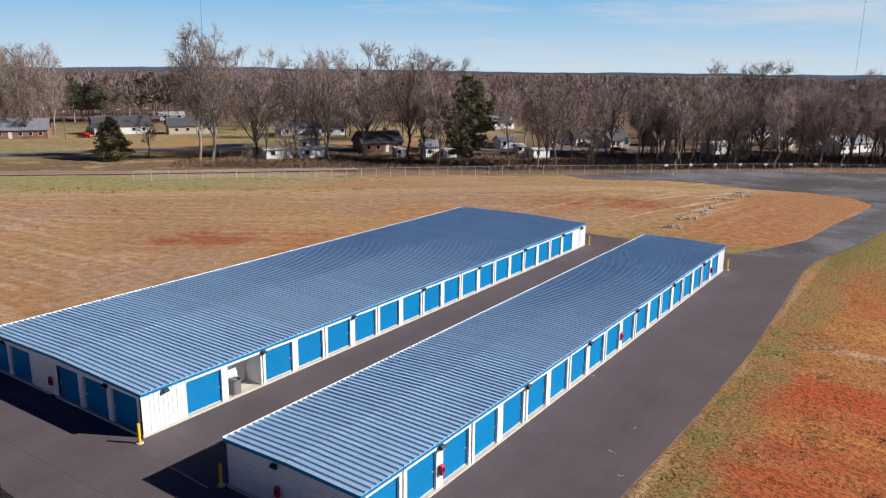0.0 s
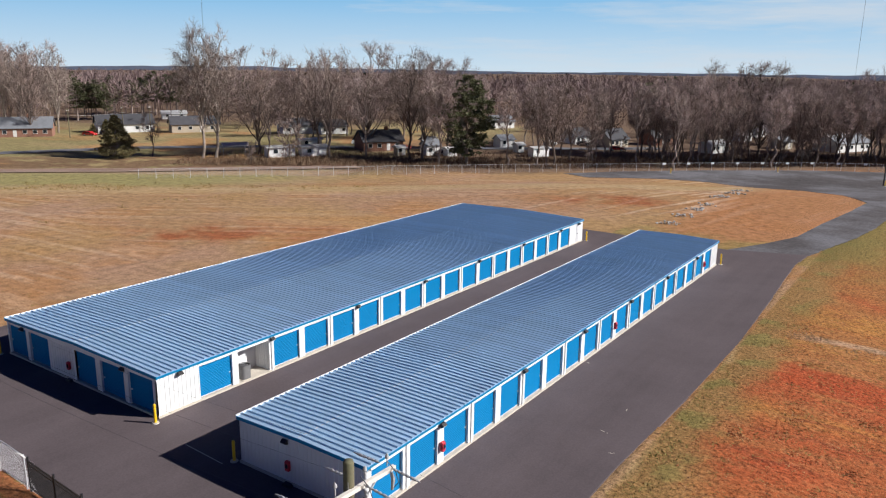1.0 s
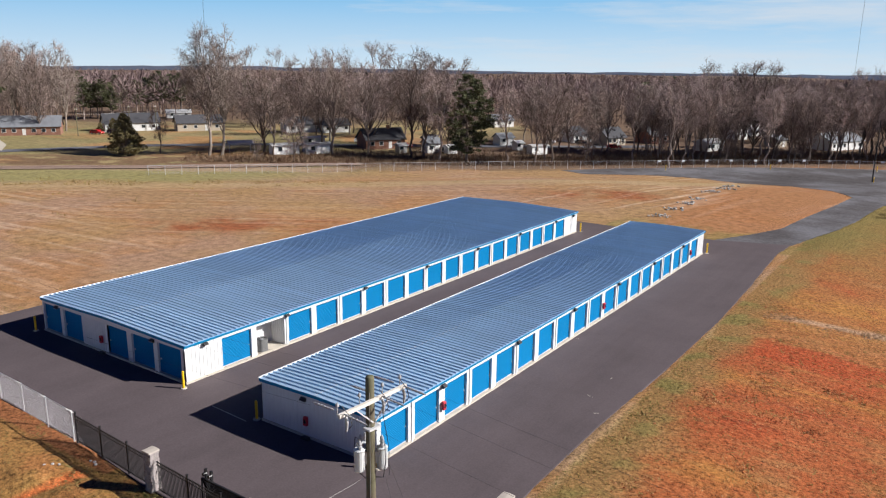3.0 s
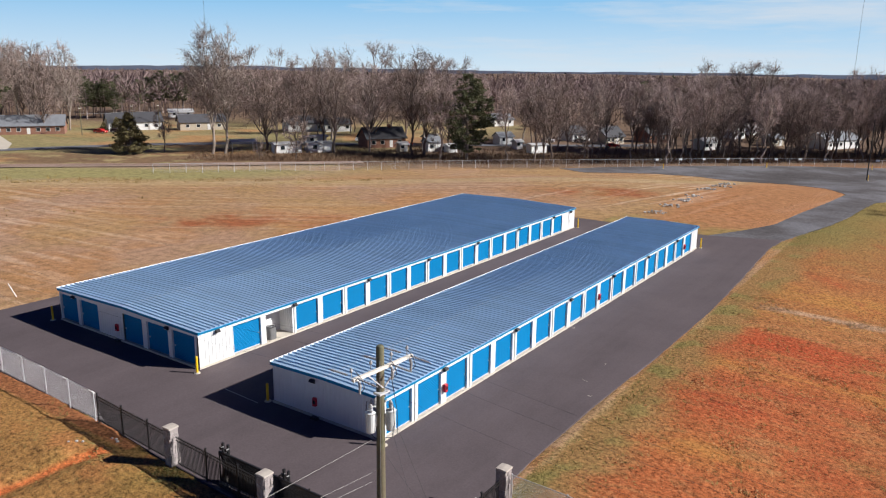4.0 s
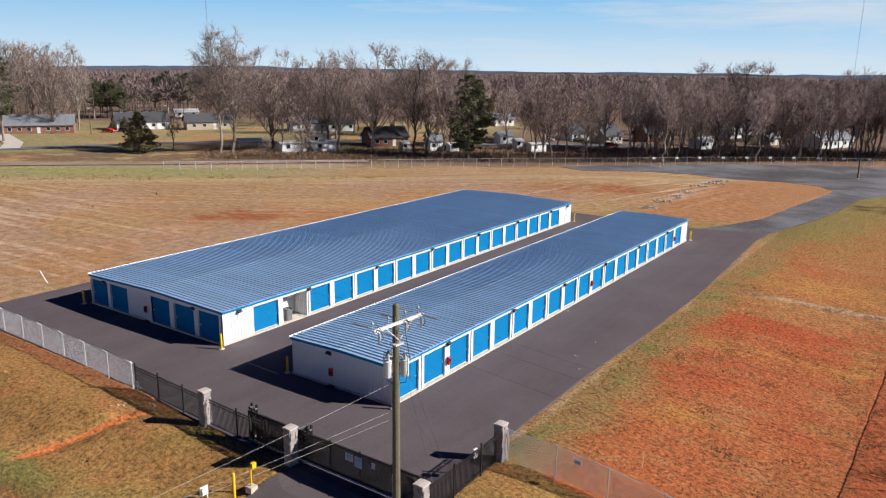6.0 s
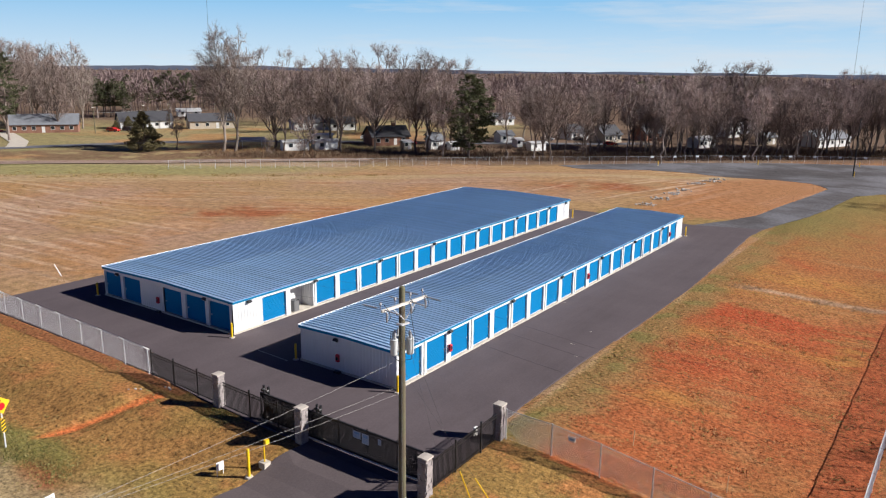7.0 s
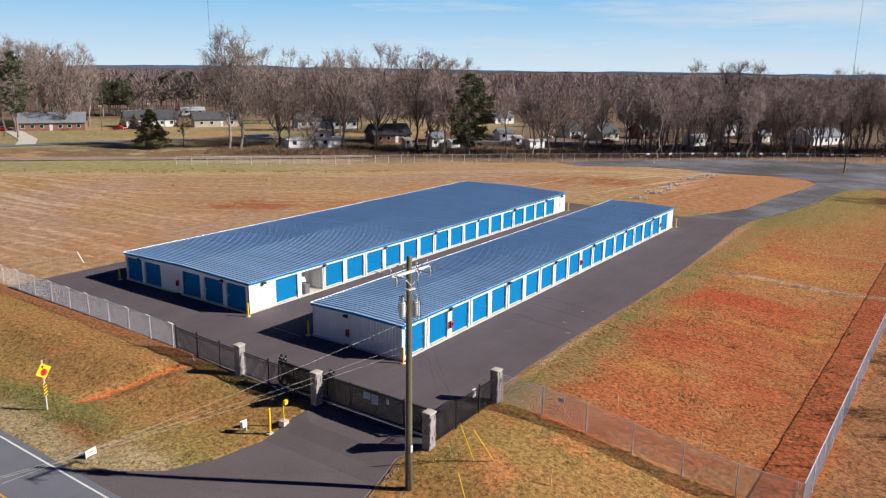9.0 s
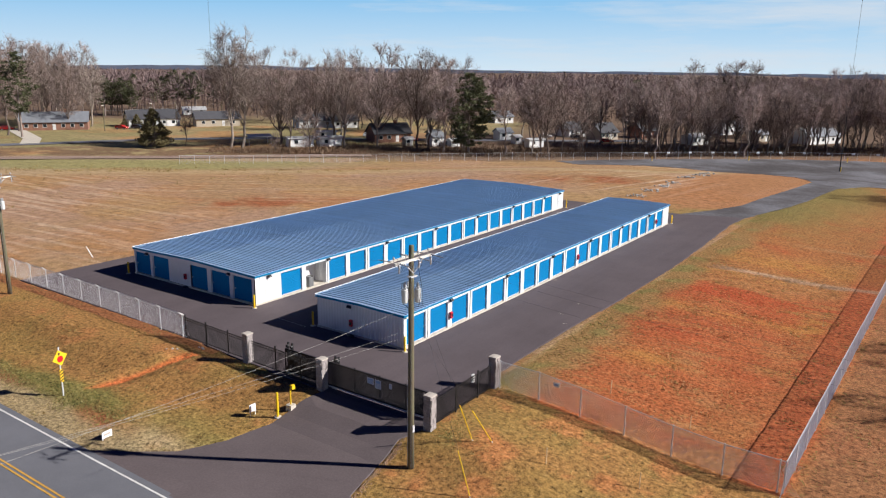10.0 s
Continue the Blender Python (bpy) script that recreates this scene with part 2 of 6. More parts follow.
    car_white=material("white_car_paint", (0.7, 0.7, 0.72), 0.3, vary=0.05),
    car_dark=material("dark_car_paint", (0.03, 0.035, 0.05), 0.3, vary=0.05),
    rubber=material("tyre_rubber", (0.02, 0.02, 0.02), 0.8, vary=0.2),
    rust=material("rusty_rail", (0.15, 0.06, 0.045), 0.8, vary=0.3, scale=0.4, fine=4),
    ballast=material("pale_ballast", (0.34, 0.24, 0.185), 0.95, vary=0.3, scale=0.3, fine=3),
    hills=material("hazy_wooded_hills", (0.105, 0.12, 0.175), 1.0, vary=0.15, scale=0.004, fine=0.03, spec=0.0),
    plastic_white=material("white_plastic_pipe", (0.75, 0.74, 0.72), 0.4, vary=0.05),
    stake=material("raw_wood_stake", (0.55, 0.40, 0.24), 0.85, vary=0.2),
)


# the far backdrop of hills glows: emission stands in for the pale air before it
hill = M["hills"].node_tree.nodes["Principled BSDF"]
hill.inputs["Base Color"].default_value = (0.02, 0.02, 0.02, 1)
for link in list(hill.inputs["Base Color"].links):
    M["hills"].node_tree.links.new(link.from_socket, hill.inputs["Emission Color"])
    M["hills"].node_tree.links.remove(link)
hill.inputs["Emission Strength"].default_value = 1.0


# ---- mesh tools ----
class Build:
    """Gathers corners and faces of one mesh."""

    def __init__(self):
        self.v, self.f = [], []

    def box(self, x0, x1, y0, y1, z0, z1):
        k = len(self.v)
        self.v += [(x0, y0, z0), (x1, y0, z0), (x1, y1, z0), (x0, y1, z0), (x0, y0, z1), (x1, y0, z1), (x1, y1, z1), (x0, y1, z1)]
        self.f += [(k, k + 3, k + 2, k + 1), (k + 4, k + 5, k + 6, k + 7), (k, k + 1, k + 5, k + 4), (k + 1, k + 2, k + 6, k + 5), (k + 2, k + 3, k + 7, k + 6), (k + 3, k, k + 4, k + 7)]
        return self

    def beam(self, a, b, w, h=None):
        """A square bar from a to b, w wide and h high."""
        a, b = Vector(a), Vector(b)
        h = h or w
        d = (b - a).normalized()
        side = d.cross(Vector((0, 0, 1)))
        side = side.normalized() if side.length > 1e-4 else Vector((1, 0, 0))
        up = side.cross(d)
        k = len(self.v)
        for p in (a, b):
            for s, u in ((-1, -1), (1, -1), (1, 1), (-1, 1)):
                self.v.append(tuple(p + side * s * w / 2 + up * u * h / 2))
        self.f += [(k, k + 3, k + 2, k + 1), (k + 4, k + 5, k + 6, k + 7)] + [(k + i, k + (i + 1) % 4, k + 4 + (i + 1) % 4, k + 4 + i) for i in range(4)]
        return self

    def tube(self, path, radii, sides=6, caps=True):
        """A round bar along path, with a radius at each point."""
        path = [Vector(p) for p in path]
        k = len(self.v)
        for i, p in enumerate(path):
            d = (path[min(i + 1, len(path) - 1)] - path[max(i - 1, 0)]).normalized()
            ref = Vector((1, 0, 0)) if abs(d.x) < 0.8 else Vector((0, 1, 0))
            s = d.cross(ref).normalized()
            u = s.cross(d)
            for j in range(sides):
                a = 2 * math.pi * j / sides
                self.v.append(tuple(p + (s * math.cos(a) + u * math.sin(a)) * radii[i]))
        for i in range(len(path) - 1):
            for j in range(sides):
                a, b = k + i * sides + j, k + i * sides + (j + 1) % sides
                self.f.append((a, b, b + sides, a + sides))
        if caps:
            self.f.append(tuple(range(k + sides - 1, k - 1, -1)))
            self.f.append(tuple(range(k + (len(path) - 1) * sides, k + len(path) * sides)))
        return self

    def sliver(self, a, b, w, side):
        k = len(self.v)
        a, b = Vector(a), Vector(b)
        self.v += [tuple(a - side * w), tuple(a + side * w), tuple(b)]
        self.f.append((k, k + 1, k + 2))
        return self

    def prism(self, outline, axis, lo, hi):
        """An outline of (u, w) drawn out along axis ('x' or 'y') from lo to hi."""
        k, n = len(self.v), len(outline)
        for q in (lo, hi):
            self.v += [((q, u, w) if axis == "x" else (u, q, w)) for u, w in outline]
        self.f += [tuple(range(k, k + n)), tuple(range(k + 2 * n - 1, k + n - 1, -1))]
        self.f += [(k + i, k + n + i, k + n + (i + 1) % n, k + (i + 1) % n) for i in range(n)]
        return self

    def mesh(self, name, mat, smooth_faces=False):
        me = bpy.data.meshes.new(name)
        me.from_pydata(self.v, [], self.f)
        me.materials.append(mat)
        if smooth_faces:
            me.shade_smooth()
        return me


def part(name, b, mat, parent=None, label="", at=None, smooth_faces=False, kind=""):
    """One mesh object under a thing or under a part; b: a Build, or a mesh to share."""
    me = b.mesh(name, mat, smooth_faces) if isinstance(b, Build) else b
    ob = new(name, me)
    if at is not None:
        ob.matrix_basis = at
    ob.parent = parent
    return tagged(ob, label, kind=kind)


def thing(name, label, category, group="", at=None, kind=""):
    ob = new(name)
    ob.empty_display_size = 0.2
    if at is not None:
        ob.matrix_basis = at
    return tagged(ob, label, category, group, kind)


# ---- the lie of the land ----
def smooth(a, b, v):
    k = min(1.0, max(0.0, (v - a) / (b - a)))
    return k * k * (3 - 2 * k)


def gully(x, y):
    """Distance from the washed-out channel in the grass bank."""
    return abs(-0.928 * (x + 12.4) + 0.371 * (y + 10.3))


def ground_z(x, y):
    """Height of the land: a level yard, a bank down to the road, a fall to the east and to the far fence."""
    top = -11.5 + 2.5 * smooth(-20, -2, x)
    front = 0.85 * smooth(top, top - 4.2, y) + 0.45 * smooth(top - 3.0, -20.5, y)
    east = 1.4 * smooth(10.5, 25, x) * (1 - 0.4 * smooth(30, 90, y))
    n = -0.678 * x + 0.735 * y
    m = n + 0.3 * max(0.0, x + 45)
    far = 3.3 * smooth(92, 137, m) * (1 - 0.5 * smooth(-60, -150, x))
    z = -(front + east - front * east / 1.5) - far
    z += 0.5 * math.exp(-((x + 36) ** 2 + (y - 98) ** 2) / 700)
    if -17 < x < -10 and -18 < y < -9.5:
        z -= 0.28 * math.exp(-((gully(x, y) / 0.7) ** 2)) * smooth(-17.2, -15.5, y) * smooth(-9.8, -10.8, y)
    d = math.hypot(x, y)
    if d > 330:
        k = smooth(330, 1200, d)
        z += k * (9 * noise.noise(Vector((x / 620, y / 620, 3.1))) - 9)
        z += smooth(1300, 3200, d) * (3 + 10 * noise.noise(Vector((x / 900, y / 900, 8.4))))
    return z


LOT = [(-42, -7.7), (-16, -7.9), (-8.3, -8.6), (0.3, -8.9), (8.9, -9.1), (8.7, -1.6), (8.1, 0.7), (7.95, 3.3), (7.9, 11.5), (8.3, 22.6), (8.4, 36), (7.9, 50), (7.4, 60), (7.2, 66), (7.6, 71.5), (-1.0, 68.5), (-20, 68.5), (-42, 68.5)]
DRIVE = [(0.3, -8.9), (-0.2, -10.6), (-0.3, -13.1), (-1.1, -16), (-2.6, -18.3), (-7.2, -21.4), (15.5, -21.4), (10.4, -18.5), (8.9, -16), (8.4, -13.5), (8.0, -10.8), (8.9, -9.1)]
PAD = [(-1.0, 68.5), (2.1, 75.1), (4.5, 81.8), (5.7, 93), (7.9, 108.7), (8.8, 119), (4.0, 131), (-4.6, 140), (-14.6, 141.5), (-25.2, 148), (-36, 147), (-50, 138), (-58, 141), (-47, 155), (-32, 170), (-10, 187.5), (12, 199), (60, 221), (85, 200), (60, 150), (33, 134), (17.9, 122), (13.8, 112), (12.4, 96), (11.0, 86), (8.4, 75), (7.6, 71.5)]


def inside(poly, x, y):
    odd, j = False, len(poly) - 1
    for i in range(len(poly)):
        (xi, yi), (xj, yj) = poly[i], poly[j]
        if (yi > y) != (yj > y) and x < (xj - xi) * (y - yi) / (yj - yi) + xi:
            odd = not odd
        j = i
    return odd


def paved(x, y):
    return (-42 < x < 9 and -9.2 < y < 72 and inside(LOT, x, y)) or (-8 < x < 16 and -21.5 < y < -8.8 and inside(DRIVE, x, y)) or (-58 < x < 86 and 68 < y < 219 and inside(PAD, x, y)) or -28.6 < y < -21.2


def blend(a, b, k):
    return tuple(p + (q - p) * k for p, q in zip(a, b))


def wander(x, y, size, seed):
    return noise.fractal(Vector((x / size, y / size, seed)), 0.9, 2.1, 5)


TAN, PINK, ORANGE, RED, STRAW, GREEN, BROWN, LEAF = (0.32, 0.198, 0.105), (0.33, 0.203, 0.132), (0.34, 0.162, 0.06), (0.33, 0.088, 0.036), (0.34, 0.20, 0.068), (0.205, 0.185, 0.062), (0.20, 0.115, 0.065), (0.15, 0.10, 0.07)


def soil_at(x, y):
    """Colour of the soil and grass at a place of the plan."""
    w1, w2, w3 = wander(x, y, 14, 1.3), wander(x, y, 5, 4.7), wander(x, y, 30, 9.1)
    n = -0.678 * x + 0.735 * y
    if y < -7.6 or (x > 8.5 and y < 140):
        if x > 8 and y > -2:
            v = y - 0.27 * (x - 11.2)
            band = noise.fractal(Vector((x / 13, v / 3.4, 2.7)), 0.9, 2.1, 5)
            fine = noise.fractal(Vector((x / 3.2, v / 0.9, 6.1)), 0.9, 2.1, 4)
            c = blend((0.285, 0.118, 0.042), (0.295, 0.088, 0.032), smooth(-0.25, 0.3, w1 + 0.5 * band))
            c = blend(c, (0.295, 0.15, 0.062), 0.6 * smooth(0.05, 0.5, fine - 0.3 * band))
            red = math.exp(-((v - 31) / 4.5) ** 2) + 0.9 * math.exp(-(((x - 14.5) / 3.2) ** 2 + ((v - 17.5) / 3.0) ** 2)) + 0.8 * math.exp(-((v - 54) / 2.6) ** 2) * smooth(13, 18, x) + 0.55 * math.exp(-(((x - 23) / 3.5) ** 2 + ((v - 9) / 6) ** 2)) + 0.5 * math.exp(-(((x - 21) / 4.5) ** 2 + ((v - 22) / 5) ** 2))
            c = blend(c, (0.30, 0.056, 0.021), min(0.9, red * smooth(-0.55, 0.25, band + 0.7 * fine + 0.1)) * smooth(11, 13.5, x + 1.5 * w2))
            straw = math.exp(-((v - 38) / 1.5) ** 2) * smooth(22, 18, x) + math.exp(-((v - 47) / 3.2) ** 2) + 0.7 * math.exp(-(((x - 15) / 2.5) ** 2 + ((v - 9.5) / 1.6) ** 2)) + 0.8 * math.exp(-(((x - 24) / 1.8) ** 2 + ((v - 28) / 5) ** 2)) + 0.5 * math.exp(-((v - 24) / 1.3) ** 2)
            c = blend(c, (0.335, 0.158, 0.042), min(0.75, straw * smooth(-0.4, 0.2, fine + w1 + 0.1)))
            # rills are not cut in; their shade is painted as dark red lines
            rill = min(abs(v - 20.5 - 1.2 * w1 - 0.5 * fine), abs(v - 17.3 - 1.0 * w2) + 0.1 * max(0, x - 16), abs(v - 23.2 - 1.5 * w1) + 0.1 * max(0, 15 - x))
            c = blend(c, (0.20, 0.05, 0.024), 0.7 * smooth(0.32, 0.08, rill) * smooth(11.5, 13, x) * smooth(23, 19, x))
            c = blend(c, (0.40, 0.10, 0.04), 0.8 * smooth(24.2, 25.6, x + 0.5 * w2) * smooth(28.0, 27.2, x))
            c = blend(c, (0.24, 0.108, 0.052), 0.75 * smooth(27.6, 28.6, x))
            c = blend(c, (0.36, 0.25, 0.17), 0.7 * smooth(1.1, 0.2, abs(v - 40.5 + 0.8 * w2)) * smooth(11, 14, x))
            c = blend(c, (0.36, 0.23, 0.14), 0.5 * smooth(1.0, 0.2, abs(v - 58 + 0.8 * w2)) * smooth(15, 19, x))
            edge = 7.8 + 0.055 * max(0, y - 66)
            c = blend(c, (0.245, 0.14, 0.054), smooth(5.6, 2.2, x - edge + 1.5 * w2 + 1.0 * w1))
            c = blend(c, (0.37, 0.27, 0.14), 0.6 * smooth(0.9, 0.2, x - edge + 0.8 * w2))
            c = blend(c, (0.165, 0.155, 0.05), 0.7 * smooth(0.15, 0.5, wander(x, y, 2.6, 8.8) + 0.25 * smooth(55, 75, y)) * smooth(6, 1.5, x - edge))
            c = blend(c, (0.26, 0.124, 0.043), 0.65 * smooth(36, 66, y + 8 * w1) * smooth(-0.4, 0.2, w1 + w2))
            c = blend(c, (0.165, 0.14, 0.046), 0.8 * smooth(58, 80, y + 6 * w2) * smooth(16, 5, x - edge + 3 * w1))
        else:
            c = blend((0.285, 0.148, 0.05), (0.325, 0.128, 0.045), smooth(-0.1 if x > 8 else 0.05, 0.55, w1 + 0.5 * w2))
            c = blend(c, (0.235, 0.172, 0.052), 0.65 * smooth(-0.1, 0.4, w1 * 0.6 + 0.5 * w2 + (0.15 if x > 8 else 0.3 * smooth(-10, -4, x) * smooth(-11, -14, y))))
            c = blend(c, (0.40, 0.145, 0.055), (0.6 if x > 8 else 0.4) * smooth(0.2, 0.5, wander(x, y, 3, 2.2)))
            ditch = abs(y + 17.6 - 0.12 * (x + 15)) + 0.8 * w2
            c = blend(c, (0.175, 0.16, 0.048), 0.85 * smooth(1.7, 0.5, ditch) * smooth(-9.5, -11.5, x + w1))
            c = blend(c, (0.22, 0.19, 0.062), 0.5 * smooth(-14.5, -16.5, y) * smooth(-18.5, -17.0, y) * smooth(-10.5, -8, x) * smooth(2, 0, x))
            c = blend(c, (0.30, 0.235, 0.13), 0.85 * smooth(-18.3, -19.6, y + 0.6 * w2) * smooth(-40, -30, x))
            c = blend(c, (0.38, 0.30, 0.175), 0.75 * math.exp(-(((x + 4.5) / 3.2) ** 2 + ((y + 18.2) / 1.0) ** 2)))
            c = blend(c, (0.25, 0.085, 0.04), min(0.9, 1.3 * math.exp(-(((x + 10.8) / 2.2) ** 2 + ((y + 18.6 + 0.25 * (x + 10.8)) / 0.75) ** 2)) * smooth(-0.5, 0.1, w2)))
            c = blend(c, (0.26, 0.09, 0.045), 0.8 * math.exp(-(((x + 22) / 3) ** 2 + ((y + 18.8) / 0.5) ** 2)))
        if abs(y + 7.9) < 1.3 and x < -11:
            c = blend(c, (0.34, 0.12, 0.055), 0.7)
        if -17.5 < x < -10 and -17.5 < y < -9.6:
            c = blend(c, (0.56, 0.155, 0.05), smooth(0.75, 0.2, gully(x, y) + 0.3 * w2 + 0.06 * (-10 - y)) * smooth(-17.3, -15.8, y))
        return c
    c = blend(TAN, PINK, smooth(-0.25, 0.35, w3 + 0.4 * w1))
    near = smooth(34, 4, max(-37 - x, 0) + max(0, y - 66) * 0.9)
    c = blend(c, ORANGE, 0.9 * near * smooth(-0.45, 0.3, w1 + 0.3 * w2))
    c = blend(c, (0.345, 0.17, 0.072), 0.6 * smooth(0.0, 0.5, w1 - 0.3 * w3))
    c = blend(c, (0.27, 0.085, 0.036), min(0.9, max(0.0, (0.9 + 1.4 * w2) * (math.exp(-(((0.82 * (x + 56) + 0.57 * (y - 38)) / 13) ** 2 + ((-0.57 * (x + 56) + 0.82 * (y - 38)) / 5.5) ** 2)) + math.exp(-(((0.82 * (x + 25) + 0.57 * (y - 90.5)) / 8) ** 2 + ((-0.57 * (x + 25) + 0.82 * (y - 90.5)) / 5) ** 2))))))
    west, north = smooth(36, 14, y + 0.25 * (x + 60)), smooth(-44, -30, x) * smooth(60, 68, y)
    for k, heading, gap, pale in ((west, 4, 1.5, 0.55), ((1 - west) * (1 - north), 34, 1.3, 0.4), (north, 78, 1.6, 0.85)):
        if k > 0.01:
            ca, sa = math.cos(radians(heading)), math.sin(radians(heading))
            row = noise.fractal(Vector(((x * ca + y * sa) / 26, (y * ca - x * sa) / gap, heading)), 0.8, 2.1, 4)
            c = blend(c, (0.50, 0.36, 0.25), k * pale * (1 - 0.45 * near) * smooth(0.05, 0.55, row + 0.5 * w1))
            c = blend(c, (0.275, 0.155, 0.072), 0.32 * k * smooth(-0.1, -0.6, row - 0.4 * w1))
    c = blend(c, (0.35, 0.22, 0.09), 0.35 * smooth(0.1, 0.5, wander(x, y, 20, 3.6)) * smooth(30, 50, n))
    c = blend(c, (0.40, 0.30, 0.16), 0.6 * smooth(96, 106, n + 5 * w1) * smooth(116, 110, n))
    if x > -16 and y > 66:
        c = blend(c, (0.335, 0.142, 0.06), 0.7 * smooth(-16, -8, x))
        c = blend(c, GREEN, 0.6 * smooth(78, 70, y + 5 * w2))
    c = blend(c, (0.235, 0.235, 0.095), 0.75 * smooth(109, 121, n + 6 * w1) * smooth(-80, -110, x))
    if n > 128:
        lawn = blend((0.29, 0.225, 0.115), (0.235, 0.20, 0.095), smooth(-0.3, 0.3, w1))
        lawn = blend(lawn, (0.40, 0.19, 0.08), 0.6 * smooth(0.1, 0.4, w3))
        woods = smooth(-135, -95, x + 12 * w3)
        c = blend(c, blend(lawn, LEAF, woods), smooth(138, 150, n + 4 * w2))
        c = blend(c, LEAF, smooth(250, 300, n + 30 * w3))
        if x < -95:
            c = blend(c, (0.155, 0.09, 0.056), 0.85 * smooth(15, 7, abs(n - 155 + 5 * w1)) * smooth(-0.5, 0.0, w2 + 0.5 * w1))
            c = blend(c, (0.36, 0.24, 0.17), 0.6 * smooth(5, 2, abs(n - 141 + 2 * w1)))
    return c


def spread(lo, fine_lo, fine_hi, hi, step):
    a, s = [], step
    p = fine_lo
    while p > lo:
        s *= 1.16
        p -= s
        a.append(max(p, lo))
    a = a[::-1] + [fine_lo + i * step for i in range(int((fine_hi - fine_lo) / step) + 1)]
    p, s = a[-1], step
    while p < hi:
        s *= 1.16
        p += s
        a.append(min(p, hi))
    return a


def land():
    xs, ys = spread(-4200, -150, 44, 4200, 0.55), spread(-900, -34, 150, 4200, 0.55)
    xs = sorted(set(xs) | {p + 0.275 for p in xs if -24 < p < 30})
    ys = sorted(set(ys) | {p + 0.275 for p in ys if -22 < p < 45})
    nx = len(xs)
    verts, cols = [], []
    for y in ys:
        for x in xs:
            z = ground_z(x, y)
            soft = not paved(x, y)
            if soft and -160 < x < 60 and -40 < y < 200:
                z += (0.02 if x < -36 or y > 66 else 0.06) * wander(x, y, 2.2, 6.0)
            verts.append((x, y, z if soft else z - 0.12))
            cols.append((*soil_at(x, y), 1))
    faces = [(j * nx + i, j * nx + i + 1, (j + 1) * nx + i + 1, (j + 1) * nx + i) for j in range(len(ys) - 1) for i in range(nx - 1)]
    me = bpy.data.meshes.new("ground")
    me.from_pydata(verts, [], faces)
    layer = me.attributes.new("soil", "FLOAT_COLOR", "POINT")
    layer.data.foreach_set("color", [c for col in cols for c in col])
    me.materials.append(M["soil"])
    me.materials.append(M["field"])
    level = [(x < -36 and y > -6) or (y > 66 and x < 2) for y in ys[:-1] for x in xs[:-1]]
    me.polygons.foreach_set("material_index", [int(k) for k in level])
    me.shade_smooth()
    tagged(new("ground", me), "red clay ground with dry winter grass", "ground", kind="structure")


def sheet(name, poly, step, lift, mat, label):
    """A paved surface that lies on the land inside an outline, with a turned-down edge."""
    bm = bmesh.new()
    face = bm.faces.new([bm.verts.new((x, y, 0)) for x, y in poly])
    x0, x1, y0, y1 = min(p[0] for p in poly), max(p[0] for p in poly), min(p[1] for p in poly), max(p[1] for p in poly)
    for axis, a, b in ((0, x0, x1), (1, y0, y1)):
        for i in range(1, int((b - a) / step)):
            co = [0, 0, 0]
            co[axis] = a + i * step
            no = [0, 0, 0]
            no[axis] = 1
            bmesh.ops.bisect_plane(bm, geom=bm.verts[:] + bm.edges[:] + bm.faces[:], plane_co=co, plane_no=no)
    edge = [e for e in bm.edges if e.is_boundary]
    made = bmesh.ops.extrude_edge_only(bm, edges=edge)["geom"]
    low = {v for v in made if isinstance(v, bmesh.types.BMVert)}
    for v in bm.verts:
        ragged = (0.7 if name == "gravel_yard" else 0.14) * wander(v.co.x, v.co.y, 1.1, 7.7) if (v.is_boundary and name != "road") else 0
        v.co.x, v.co.y = v.co.x + ragged, v.co.y + ragged
        v.co.z = ground_z(v.co.x, v.co.y) + lift - (0.2 if v in low else 0)
    me = bpy.data.meshes.new(name)
    bm.to_mesh(me)
    bm.free()
    me.materials.append(mat)
    tagged(new(name, me), label, "pavement", kind="structure")


land()
sheet("pavement", LOT, 6, 0.03, M["asphalt"], "dark asphalt yard between the storage buildings")
sheet("driveway", DRIVE, 1.2, 0.034, M["drive"], "dark asphalt driveway leading down to the road")
sheet("gravel_yard", PAD, 3, 0.03, M["gravel"], "grey gravel track and parking yard")
sheet("road", [(-320, -28.6), (320, -28.6), (320, -21.2), (-320, -21.2)], 20, 0.04, M["old_asphalt"], "worn grey two lane road")


def stripe(name, y0, y1, mat, label):
    b = Build().box(-320, 320, y0, y1, -1.262, -1.246)
    tagged(part(name, b, mat), label, "road marking", kind="structure")


for x, y, turn, l in ((-11.4, -0.6, -3, 3.4),):
    tagged(part("yard_line", Build().box(-l / 2, l / 2, -0.02, 0.02, 0.034, 0.04), M["line_white"], at=pose(x, y, 0, 0, 0, turn)), "faint white chalk line on the asphalt", "road marking", kind="structure")
rng_mark = random.Random(9)
for x, y in [(5.7, 18.8), (5.7, 15.2), (7.2, 13.1), (0.4, 24.7)]:
    b = Build()
    for _ in range(3):
        u, w = rng_mark.gauss(0, 0.16), rng_mark.gauss(0, 0.1)
        b.box(u - rng_mark.uniform(0.03, 0.14), u + 0.05, w - 0.02, w + 0.02, 0.031, 0.0345)
    tagged(part("paint_scuff", b, M["concrete"], at=pose(x, y, 0, 0, 0, rng_mark.uniform(0, 180))), "pale scuff of dried paint on the asphalt", "paint scuff", "paint scuffs", kind="structure")
stripe("road_line", -21.72, -21.60, M["line_white"], "white painted edge line of the road")
stripe("road_line", -28.2, -28.08, M["line_white"], "white painted edge line of the road")
stripe("road_line", -24.84, -24.73, M["line_yellow"], "yellow painted centre line of the road")
